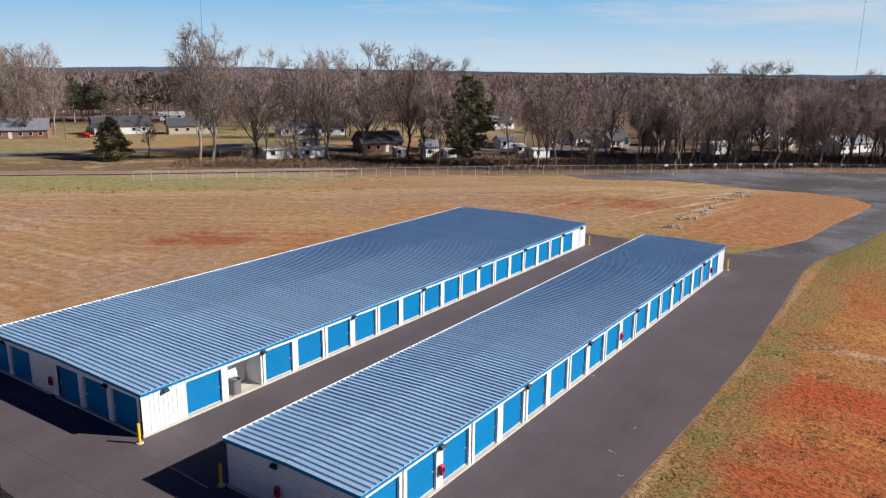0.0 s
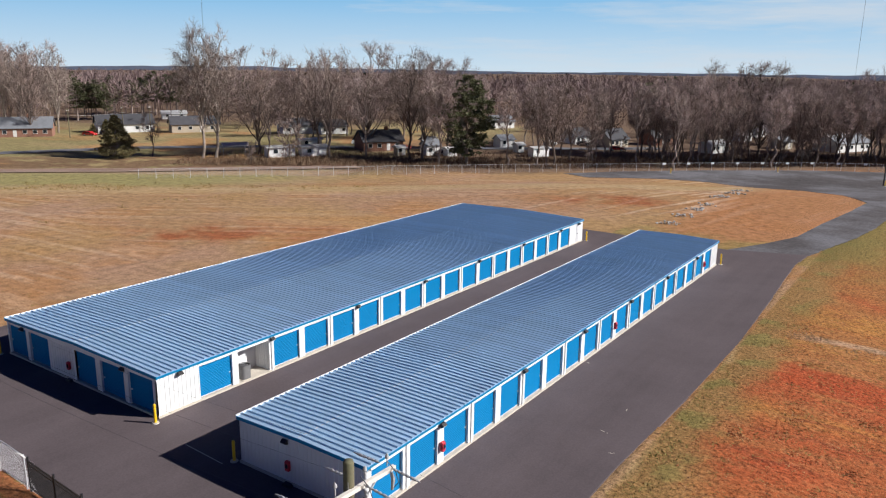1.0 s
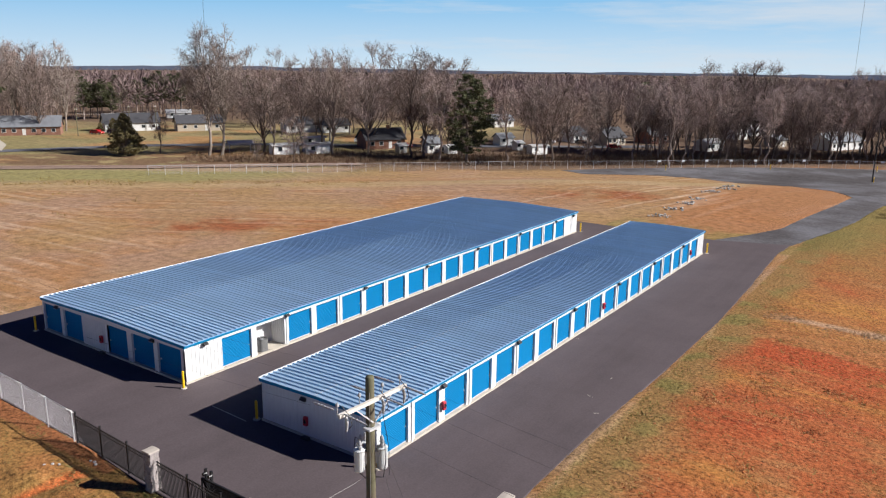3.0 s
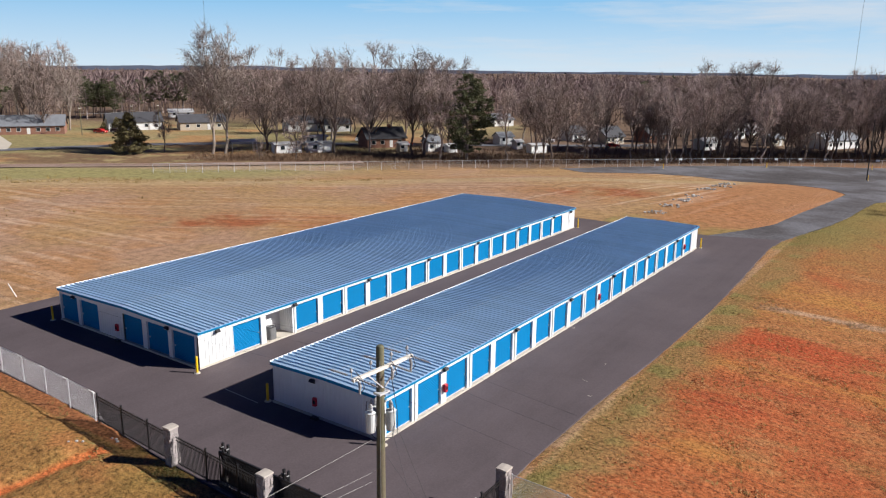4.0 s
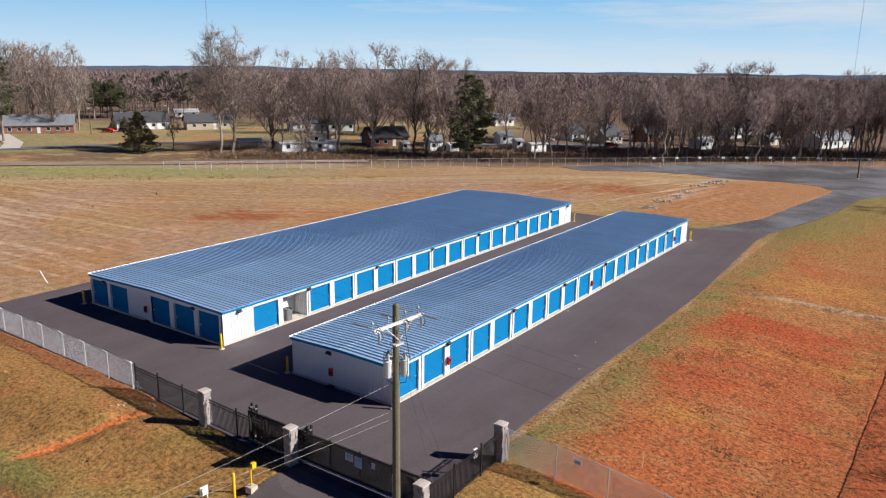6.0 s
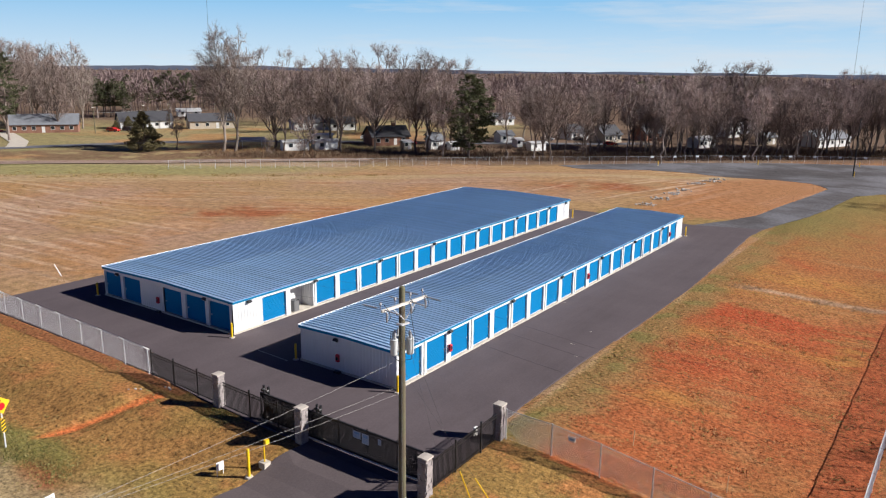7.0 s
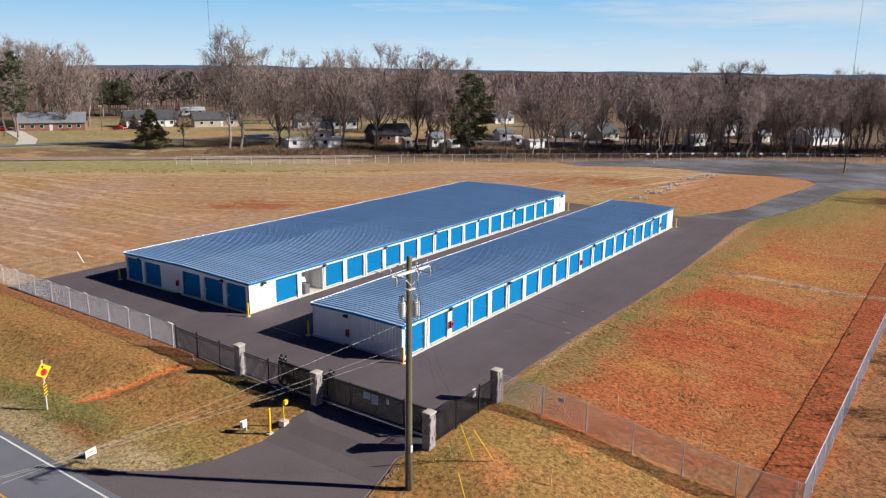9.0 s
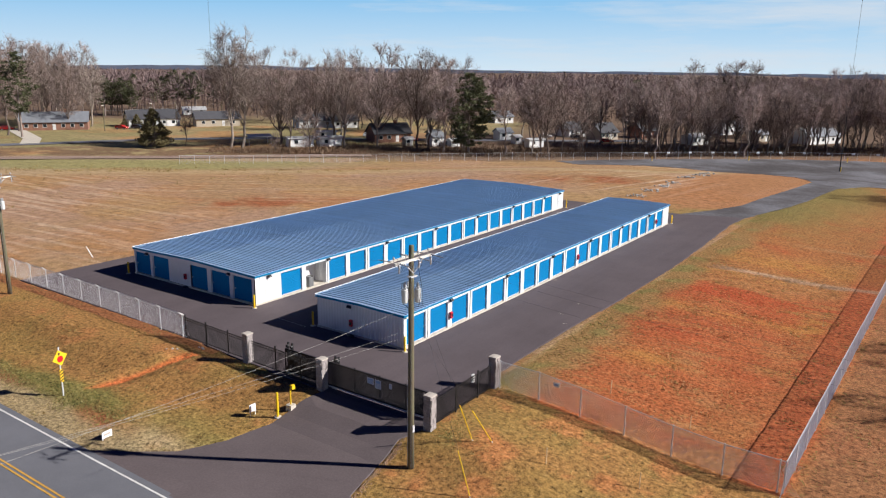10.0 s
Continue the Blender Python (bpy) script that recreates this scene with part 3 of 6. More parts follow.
stripe("road_line", -25.10, -24.99, M["line_yellow"], "yellow painted centre line of the road")

# ---- storage buildings ----
EAVE, SILL, DOOR_TOP = 2.81, 0.2, 2.4


def door_mesh(width, height):
    """A roll-up curtain with shallow horizontal ridges, facing +x."""
    b = Build()
    rows = int(height / 0.1)
    prof = []
    for i in range(rows):
        z = i * height / rows
        prof += [(0.0, z), (0.014, z + 0.02), (0.014, z + 0.075), (0.0, z + 0.095)]
    prof.append((0.0, height))
    k = len(prof)
    b.v = [(x, y, z) for y in (0, width) for x, z in prof]
    b.f = [(i, k + i, k + i + 1, i + 1) for i in range(k - 1)]
    return b.mesh("door", M["blue_door"])


def ribbed_wall(b, a, c, z0, z1, pitch=0.3, depth=0.028):
    """Ribbed sheet from a to c in plan, ribs standing out to the right of the way from a to c."""
    a, c = Vector((*a, 0)), Vector((*c, 0))
    d = (c - a).normalized()
    out_way = Vector((d.y, -d.x, 0))
    n = max(1, round((c - a).length / pitch))
    step = (c - a).length / n
    pts = []
    for i in range(n):
        s = i * step
        pts += [(s, 0), (s + step * 0.68, 0), (s + step * 0.76, depth), (s + step * 0.92, depth)]
    pts.append((n * step, 0))
    k = len(b.v)
    for s, o in pts:
        p = a + d * s + out_way * o
        b.v += [(p.x, p.y, z0), (p.x, p.y, z1)]
    b.f += [(k + 2 * i, k + 2 * i + 2, k + 2 * i + 3, k + 2 * i + 1) for i in range(len(pts) - 1)]
    return b


def wall_lamp(at, parent):
    b = Build().prism([(0.0, -0.12), (0.0, 0.14), (0.1, 0.14), (0.24, 0.02), (0.22, -0.03), (0.07, -0.12)], "y", -0.17, 0.17)
    lamp = part("wall_lamp", b, M["dark_metal"], None, at=at)
    tagged(lamp, "dark bronze wall pack lamp under the eave", "wall lamp", "wall lamps")
    part("lens", Build().prism([(0.075, -0.117), (0.215, -0.035), (0.218, -0.045), (0.08, -0.13)], "y", -0.14, 0.14), M["white"], lamp)
    return lamp


def extinguisher_box(at):
    b = Build().prism([(0, 0), (0.17, 0), (0.17, 0.48), (0.12, 0.53), (0, 0.53)], "y", -0.13, 0.13)
    box = tagged(part("extinguisher_box", b, M["red"], at=at), "red fire extinguisher box on a white pier", "extinguisher box", "extinguisher boxes")
    part("window", Build().box(0.17, 0.176, -0.08, 0.08, 0.14, 0.4), M["glass"], box)
    part("handle", Build().box(0.17, 0.195, 0.09, 0.115, 0.2, 0.3), M["dark_metal"], box)


def storage_building(name, label, x0, x1, y0, y1, ridge, east, south, alcove=None):
    """east, south: (start, end) of the openings in the walls towards +x and -y."""
    home = thing(name, label, "storage building", "storage buildings")
    rec = 0.2
    body = x1 - rec
    # floor slab that shows under the doors
    part("slab", Build().box(x0 - 0.06, x1 + 0.06, y0 - 0.06, y1 + 0.06, -0.1, SILL - 0.03), M["concrete"], home, "pale concrete floor slab edge")
    mesh = door_mesh(2.5, DOOR_TOP - SILL)
    # east face: piers between the openings, one header over all
    edges = [y0] + [e for o in east for e in o] + [y1]
    for a, b_ in zip(edges[0::2], edges[1::2]):
        if b_ - a > 1.2:
            part("wall_panel", ribbed_wall(Build(), (x1 - 0.03, a), (x1 - 0.03, b_), SILL - 0.03, 2.62), M["white_steel"], home)
            part("pier", Build().box(body, x1 - 0.035, a, b_, SILL - 0.03, 2.6), M["white_steel"], home)
        else:
            part("pier", Build().box(body, x1, a, b_, SILL - 0.03, DOOR_TOP), M["white_steel"], home)
            if (b_ - a) > 0.3:
                part("downspout", Build().box(x1 + 0.004, x1 + 0.07, (a + b_) / 2 - 0.05, (a + b_) / 2 + 0.05, SILL - 0.1, 2.64), M["white_steel"], home) if round((a - y0) / 3.05) % 2 == 1 else None
    last = edges[-2]
    part("header", Build().box(body, x1, edges[1], last, DOOR_TOP + 0.002, 2.64), M["white_steel"], home)
    for o in east:
        if o == alcove:
            continue
        d = part("roll_up_door", mesh, None, home, at=Matrix.Translation((body + 0.03, o[0], SILL)) @ Matrix.Diagonal((1, (o[1] - o[0]) / 2.5, 1, 1)))
        part("latch", Build().box(0.012, 0.045, 2.33, 2.42, 0.94, 1.0), M["galvanised"], d)
        part("bottom_bar", Build().box(0.0, 0.04, 0.01, 2.49, 0.0, 0.06), M["galvanised"], d)
    # south face
    marks = [x0] + [e for o in south for e in o] + [x1]
    for a, b_ in zip(marks[0::2], marks[1::2]):
        if b_ - a > 1.2:
            part("wall_panel", ribbed_wall(Build(), (a, y0 + 0.03), (b_, y0 + 0.03), SILL - 0.03, 2.72), M["white_steel"], home)
        elif b_ - a > 0.1:
            part("pier", Build().box(a, b_, y0, y0 + rec, SILL - 0.03, DOOR_TOP), M["white_steel"], home)
    if south:
        part("header", Build().box(x0, x1 - 0.21, y0, y0 + rec, DOOR_TOP + 0.002, 2.7), M["white_steel"], home)
    for o in south:
        d = part("roll_up_door", mesh, None, home)
        d.matrix_basis = Matrix.Translation((o[1], y0 + rec - 0.03, SILL)) @ Matrix.Rotation(radians(-90), 4, "Z") @ Matrix.Translation((0, -(o[1] - o[0]), 0)) @ Matrix.Diagonal((1, (o[1] - o[0]) / 2.5, 1, 1))
        part("latch", Build().box(0.012, 0.05, 0.08, 0.22, 0.92, 1.02), M["galvanised"], d)
    # the two faces that look away
    part("wall_panel", ribbed_wall(Build(), (x0 + 0.03, y1), (x0 + 0.03, y0), SILL - 0.03, 2.75), M["white_steel"], home)
    part("wall_panel", ribbed_wall(Build(), (x1, y1 - 0.03), (x0, y1 - 0.03), SILL - 0.03, 2.75), M["white_steel"], home)
    # gable infill, trim and gutters
    mid = (x0 + x1) / 2
    slope = [(x0 - 0.1, 2.6), (mid, 2.6 + ridge), (x1 + 0.1, 2.6), (x1 + 0.1, EAVE - 0.015), (mid, EAVE + ridge - 0.015), (x0 - 0.1, EAVE - 0.015)]
    part("rake_trim", Build().prism(slope, "y", y0 - 0.09, y0 - 0.02), M["blue_trim"], home, "blue steel rake trim")
    part("rake_trim", Build().prism(slope, "y", y1 + 0.02, y1 + 0.09), M["blue_trim"], home, "blue steel rake trim")
    part("gable_infill", Build().prism([(x0 + 0.04, 2.55), (x1 - 0.04, 2.55), (x1 - 0.04, EAVE - 0.02), (mid, EAVE + ridge - 0.03), (x0 + 0.04, EAVE - 0.02)], "y", y0 - 0.01, y0 + 0.02), M["white_steel"], home)
    gutter = [(x1 + 0.006, 2.63), (x1 + 0.1, 2.63), (x1 + 0.14, EAVE - 0.03), (x1 + 0.11, EAVE - 0.03), (x1 + 0.08, 2.66), (x1 + 0.03, 2.66), (x1 + 0.006, EAVE - 0.03)]
    part("gutter", Build().prism(gutter, "y", y0 - 0.1, y1 + 0.1), M["blue_trim"], home, "blue steel eave gutter")
    part("gutter", Build().prism([(x0 - 0.15, 2.66), (x0 - 0.093, 2.66), (x0 - 0.093, EAVE + 0.05), (x0 - 0.05, EAVE + 0.066), (x0 - 0.06, EAVE + 0.085), (x0 - 0.15, EAVE + 0.062)], "y", y0 - 0.1, y1 + 0.1), M["white_steel"], home, "white steel eave gutter")
    # roof sheets: one rib each, laid side by side from end to end
    roof = part("roof", Build().prism([(x0 - 0.08, EAVE - 0.06), (mid, EAVE + ridge - 0.06), (x1 + 0.08, EAVE - 0.06), (x1 + 0.08, EAVE - 0.02), (mid, EAVE + ridge - 0.02), (x0 - 0.08, EAVE - 0.02)], "y", y0 - 0.08, y1 + 0.08), M["roof"], home, "ribbed blue grey metal roof")
    count = round((y1 - y0 + 0.16) / PANEL)
    step = (y1 - y0 + 0.16) / count
    b = Build()
    prof = [(0, 0), (step - RIB_W, 0), (step - RIB_W * 0.72, RIB_H), (step - RIB_W * 0.28, RIB_H), (step, 0)]
    for xx, zz in ((x0 - 0.09, EAVE), (mid, EAVE + ridge), (x1 + 0.09, EAVE)):
        b.v += [(xx, u, zz + w - 0.012) for u, w in prof]
    n = len(prof)
    for s in range(2):
        b.f += [(s * n + i, (s + 1) * n + i, (s + 1) * n + i + 1, s * n + i + 1) for i in range(n - 1)]
    b.f += [(1, 2, 3, 4), (2 * n + 4, 2 * n + 3, 2 * n + 2, 2 * n + 1)]
    sheet_mesh = b.mesh("roof_sheet", M["roof"])
    for i in range(count):
        part("roof_sheet", sheet_mesh, None, roof, at=Matrix.Translation((0, y0 - 0.08 + i * step, 0)))
    part("ridge_lap", Build().box(mid - 0.03, mid + 0.03, y0, y1, EAVE + ridge - 0.02, EAVE + ridge - 0.004), M["galvanised"], roof, "pale lapped seam along the ridge")
    return home


PANEL, RIB_W, RIB_H = 0.406, 0.115, 0.082
B_EAST = [(0.38 + 3.05 * i, 2.83 + 3.05 * i) for i in range(19)]
A_DOOR = [(3.72, 6.35)]
ALCOVE = (6.85, 9.62)
A_EAST = A_DOOR + [ALCOVE] + [(10.05 + 3.05 * i, 12.55 + 3.05 * i) for i in range(16)]
A_SOUTH = [(-35.15, -32.65), (-32.25, -29.7), (-26.3, -23.8), (-23.25, -20.65), (-20.2, -17.6)]
storage_building("storage_building", "long white steel storage building with blue roll-up doors", -9.0, 0.0, 0.02, 60.0, 0.10, B_EAST, [])
big_home = storage_building("storage_building", "wide white steel storage building with blue doors and open alcove", -35.3, -17.15, 0.62, 62.0, 0.20, A_EAST, A_SOUTH, ALCOVE)

# the open alcove in the wide building
ax = -17.35
part("alcove_wall", Build().box(ax - 1.4, ax - 1.3, 6.7, 9.8, 0.17, 2.6), M["white_steel"], big_home)
part("alcove_wall", ribbed_wall(Build(), (ax - 1.3, 9.62), (ax, 9.62), 0.17, 2.6, 0.22), M["white_steel"], big_home)
part("alcove_wall", ribbed_wall(Build(), (ax, 6.85), (ax - 1.3, 6.85), 0.17, 2.6, 0.22), M["white_steel"], big_home)
part("alcove_ceiling", Build().box(ax - 1.3, ax, 6.86, 9.61, 2.45, 2.5), M["white_steel"], big_home)
entry = part("entry_door", Build().box(ax - 1.3, ax - 1.26, 7.0, 7.95, 0.18, 2.25), M["white_steel"], big_home, "plain white entry door")
part("knob", Build().box(ax - 1.26, ax - 1.20, 7.82, 7.88, 1.1, 1.16), M["galvanised"], entry)
part("notice", Build().box(ax - 1.258, ax - 1.25, 7.3, 7.6, 1.4, 1.8), M["sign_blue"], entry)


def condenser(x, y, z):
    ac = thing("air_conditioner", "grey louvred air conditioner condenser on the alcove floor", "air conditioner", at=Matrix.Translation((x, y, z)))
    ring = [(0.40 * math.copysign(abs(math.cos(a)) ** 0.55, math.cos(a)), 0.40 * math.copysign(abs(math.sin(a)) ** 0.55, math.sin(a))) for a in [2 * math.pi * i / 24 for i in range(24)]]
    b = Build()
    levels = [(0.03, 1.0), (0.09, 1.0)]
    for i in range(11):
        levels += [(0.10 + i * 0.075, 1.0), (0.155 + i * 0.075, 0.97)]
    levels += [(0.94, 1.0), (1.0, 0.97)]
    for z_, s in levels:
        b.v += [(u * s, w * s, z_) for u, w in ring]
    b.f = [(l * 24 + i, l * 24 + (i + 1) % 24, (l + 1) * 24 + (i + 1) % 24, (l + 1) * 24 + i) for l in range(len(levels) - 1) for i in range(24)]
    part("casing", b, M["ac_grey"], ac)
    part("base_pad", Build().box(-0.45, 0.45, -0.45, 0.45, 0, 0.04), M["concrete"], ac)
    part("fan_grille", Build().tube([(0, 0, 0.985), (0, 0, 1.005)], [0.33, 0.33], 20), M["dark_metal"], ac)
    for r in (0.1, 0.2, 0.3):
        part("guard_ring", Build().tube([(r * math.cos(a), r * math.sin(a), 1.015) for a in [2 * math.pi * i / 20 for i in range(21)]], [0.008] * 21, 4, False), M["galvanised"], ac)
    part("slats", Build().box(-0.398, -0.39, -0.2, 0.2, 0.2, 0.5), M["dark_metal"], ac)


condenser(-17.56, 7.62, 0.17)
for y in (6.17, 15.35, 24.5, 33.65, 42.8, 51.95):
    wall_lamp(pose(0.075, y, 2.46), None)
for y in (2.2, 9.83, 19.0, 28.15, 37.3, 46.45, 55.6, 60.6):
    wall_lamp(pose(-17.075, y, 2.46), None)
for x, y in ((-5.4, 0.0), (-33.0, 0.6), (-20.6, 0.6)):
    wall_lamp(pose(x, y - 0.015, 2.42, 0, 0, -90), None)
for y in (6.17, 30.58, 54.98):
    extinguisher_box(pose(0.075 if y < 10 else 0.004, y, 0.95))
extinguisher_box(pose(-5.25, 0.0, 0.85, 0, 0, -90))
extinguisher_box(pose(-27.0, 0.6, 0.85, 0, 0, -90))
for x, y in ((-5.2, 0.0), (-26.9, 0.6)):
    tagged(part("drain_box", Build().prism([(-0.3, 0), (0.3, 0), (0.22, 0.16), (-0.22, 0.16)], "y", y - 0.32, y - 0.07), M["dark_metal"], at=pose(x, 0, 0.03)), "small dark drain box at the foot of the wall", "drain box", "drain boxes")
side = part("side_door", Build().box(-17.16, -17.13, 60.1, 60.55, 0.3, 2.3), M["galvanised"], big_home, "narrow grey service door")
part("handle", Build().box(-17.13, -17.09, 60.46, 60.5, 1.2, 1.3), M["dark_metal"], side)


def bollard(x, y, height=1.25, foot=True, z=0.03):
    post = thing("bollard", "yellow steel bollard with a domed top on a concrete foot", "bollard", "bollards", at=Matrix.Translation((x, y, z)))
    r = 0.085
    b = Build().tube([(0, 0, 0), (0, 0, height - 0.06), (0, 0, height - 0.02), (0, 0, height)], [r, r, r * 0.8, r * 0.3], 12)
    part("post", b, M["yellow"], post, smooth_faces=False)
    if foot:
        part("foot", Build().tube([(0, 0, -0.02), (0, 0, 0.06)], [0.24, 0.21], 10), M["concrete"], post)


for x, y in ((-16.8, 0.1), (-9.4, -0.12), (-35.75, 0.1), (0.3, -0.25), (-16.75, 62.4), (0.35, 60.6)):
    bollard(x, y)
# ---- fences and gate ----
def along(pts, spacing):
    """Points on a line of plan points, with the direction there."""
    made, left = [], 0.0
    for (ax, ay), (bx, by) in zip(pts, pts[1:]):
        run = math.hypot(bx - ax, by - ay)
        s = left
        while s < run:
            made.append((ax + (bx - ax) * s / run, ay + (by - ay) * s / run, math.atan2(by - ay, bx - ax)))
            s += spacing
        left = s - run
    return made


def chain_fence(label, pts, height, spacing, pitch, wire, arms=0, rail=True, post_r=0.04):
    """Chain link: round posts, a top rail, woven wire fabric, and arms with barbed strands where arms is not 0."""
    f = thing("chain_link_fence", label, "fence", "chain link fences")
    posts = along(pts, spacing) + [(*pts[-1], 0)]
    straight = Build().tube([(0, 0, -0.1), (0, 0, height + 0.05), (0, 0, height + 0.09)], [post_r, post_r, post_r * 0.4], 8)
    post_mesh = straight.mesh("post", M["galvanised"])
    arm_mesh = Build().beam((0, 0, height), (0, arms, height + abs(arms)), 0.05).mesh("arm", M["plastic_white"])
    tops = []
    for x, y, a in posts:
        z = ground_z(x, y)
        p = part("post", post_mesh, None, f, at=Matrix.Translation((x, y, z)))
        if arms:
            part("arm", arm_mesh, None, p, at=Matrix.Rotation(a, 4, "Z"))
        tops.append(Vector((x, y, z + height)))
    if rail:
        for a, b in zip(tops, tops[1:]):
            part("top_rail", Build().tube([a, b], [0.025, 0.025], 6), M["galvanised"], f)
    if arms:
        strands = Build()
        for a, b, q in zip(tops, tops[1:], posts):
            side = Vector((-math.sin(q[2]), math.cos(q[2]), 0))
            for k in (0.35, 0.7, 1.0):
                off = side * arms * k + Vector((0, 0, abs(arms) * k))
                strands.tube([a + off, b + off], [0.005, 0.005], 3, False)
        part("barbed_strands", strands, M["galvanised"], f, kind="stuff")
    fabric = Build()
    for x, y, a in along(pts, pitch):
        dx, dy = math.cos(a) * (height - 0.05), math.sin(a) * (height - 0.05)
        z = ground_z(x, y)
        for s in (-0.5, 0.5):
            fabric.tube([(x - dx * s, y - dy * s, z + 0.04), (x + dx * s, y + dy * s, z + height)], [wire, wire], 3, False)
    part("wire_fabric", fabric, M["chain" if pitch < 0.2 else "chain_old"], f, kind="stuff")
    return f


LEFT_LINE = [(-92, -7.2), (-43, -7.5), (-24, -7.75), (-15.4, -8.1)]
RIGHT_LINE = [(9.4, -1.55), (11.9, -1.55), (27.4, -1.6)]
FAR_LINE = [(-119, 67), (-117.5, 69), (-105, 86.5), (-87.7, 110), (-68.5, 134), (-45.5, 155), (-30, 171), (-9, 188.5), (12, 200), (60, 222)]
chain_fence("silver chain link fence with white angled arms along the grass bank", LEFT_LINE, 1.85, 3.05, 0.075, 0.0025, arms=-0.28)
chain_fence("silver chain link fence crossing the dry grass slope", RIGHT_LINE, 1.9, 2.95, 0.075, 0.0052)
chain_fence("pale chain link fence climbing beside the red clay slope", [(27.4, -1.6), (28.1, 45), (28.9, 84)], 1.9, 3.05, 0.075, 0.004)
chain_fence("long chain link fence at the far edge of the field", FAR_LINE, 2.0, 3.4, 0.30, 0.006)
plate_mesh = Build().box(-0.42, 0.42, -0.02, 0.02, -0.25, 0.25).mesh("sign", M["white"])
for i, (x, y, a) in enumerate(along([(-40, 160.5), (-30, 170.8), (-9, 188.3), (12, 199.8), (40, 213)], 6.6)):
    board = tagged(part("fence_sign", plate_mesh, None, at=Matrix.Translation((x + 0.1, y - 0.15, ground_z(x, y) + 1.9)) @ Matrix.Rotation(a, 4, "Z")), "white plate hung on the far chain link fence", "sign", "fence signs")
for x, y in ((-37.3, 157.8), (-16.6, 177), (6, 191), (7.6, 167)):
    bollard(x, y, 1.3, True, ground_z(x, y) + 0.03)
notice = tagged(part("fence_sign", Build().box(-0.22, 0.22, -0.012, 0.012, -0.15, 0.15), M["white"], at=pose(13.6, -1.62, 1.35)), "small white notice wired to the chain link fence", "sign")
part("print", Build().box(-0.15, 0.15, -0.016, -0.0125, -0.08, 0.06), M["sign_blue"], notice)


def iron_fence(label, a, b, posts, height=1.75):
    """Black steel fence with pickets between three rails."""
    f = thing("iron_fence", label, "fence", "iron fences")
    a, b = Vector((*a, 0)), Vector((*b, 0))
    run = (b - a).length
    d = (b - a) / run
    turn = Matrix.Rotation(math.atan2(d.y, d.x), 4, "Z")
    picket = Build().beam((0, 0, 0.1), (0, 0, height + 0.02), 0.03)
    picket = picket.mesh("picket", M["black_steel"])
    post = Build().beam((0, 0, -0.1), (0, 0, height + 0.16), 0.075)
    post.beam((0, 0, height + 0.16), (0, 0, height + 0.19), 0.1)
    post = post.mesh("post", M["black_steel"])
    for z in (0.2, height - 0.22, height - 0.04):
        part("rail", Build().beam((*a.xy, z), (*b.xy, z), 0.04), M["black_steel"], f)
    n = int(run / 0.115)
    for i in range(1, n):
        p = a + d * (run * i / n)
        part("picket", picket, None, f, at=Matrix.Translation((p.x, p.y, 0)) @ turn)
    for s in posts:
        p = a + d * s
        part("post", post, None, f, at=Matrix.Translation((p.x, p.y, 0)) @ turn)
    return f


def pillar(x, y, height=2.15):
    """Gate pillar faced with rough granite courses under a concrete cap."""
    rng = random.Random(int(x * 7 + y * 13))
    g = thing("gate_pillar", "square granite faced gate pillar with a concrete cap", "pillar", "gate pillars", at=Matrix.Translation((x, y, 0)))
    h = 0.28
    part("core", Build().box(-h + 0.04, h - 0.04, -h + 0.04, h - 0.04, -0.25, height), M["stone"], g)
    z = -0.15
    while z < height - 0.02:
        ch = min(rng.uniform(0.16, 0.3), height - z)
        for sx, sy in ((1, 0), (-1, 0), (0, 1), (0, -1)):
            u = -h + 0.02
            while u < h - 0.04:
                w = min(rng.uniform(0.15, 0.34), h - 0.02 - u)
                o = h + rng.uniform(-0.03, 0.03)
                b = Build()
                if sx:
                    b.box(*sorted((sx * (h - 0.08), sx * o)), u + 0.008, u + w - 0.008, z + 0.008, z + ch - 0.008)
                else:
                    b.box(u + 0.008, u + w - 0.008, *sorted((sy * (h - 0.08), sy * o)), z + 0.008, z + ch - 0.008)
                b.v = [(p[0] + rng.uniform(-.012, .012), p[1] + rng.uniform(-.012, .012), p[2] + rng.uniform(-.006, .006)) for p in b.v]
                part("stone", b, M["stone"], g)
                u += w
        z += ch
    cap = Build().prism([(-h - 0.03, 0), (h + 0.03, 0), (h + 0.02, 0.07), (0, 0.1), (-h - 0.02, 0.07)], "y", -h - 0.03, h + 0.03)
    part("cap", cap, M["cap"], g, at=Matrix.Translation((0, 0, height)))


PILLARS = [(-7.65, -8.5), (0.0, -8.8), (9.1, -9.15), (9.0, -1.65)]
for x, y in PILLARS:
    pillar(x, y)
iron_fence("black steel picket fence beside the asphalt yard", (-15.35, -8.1), (-8.05, -8.48), (0.0, 2.7, 5.4))
iron_fence("black steel picket fence between two stone pillars", (-7.25, -8.5), (-0.4, -8.78), (2.6, 5.2))
iron_fence("black steel picket fence at the mouth of the driveway", (9.1, -8.75), (9.02, -2.05), (2.4, 5.0))


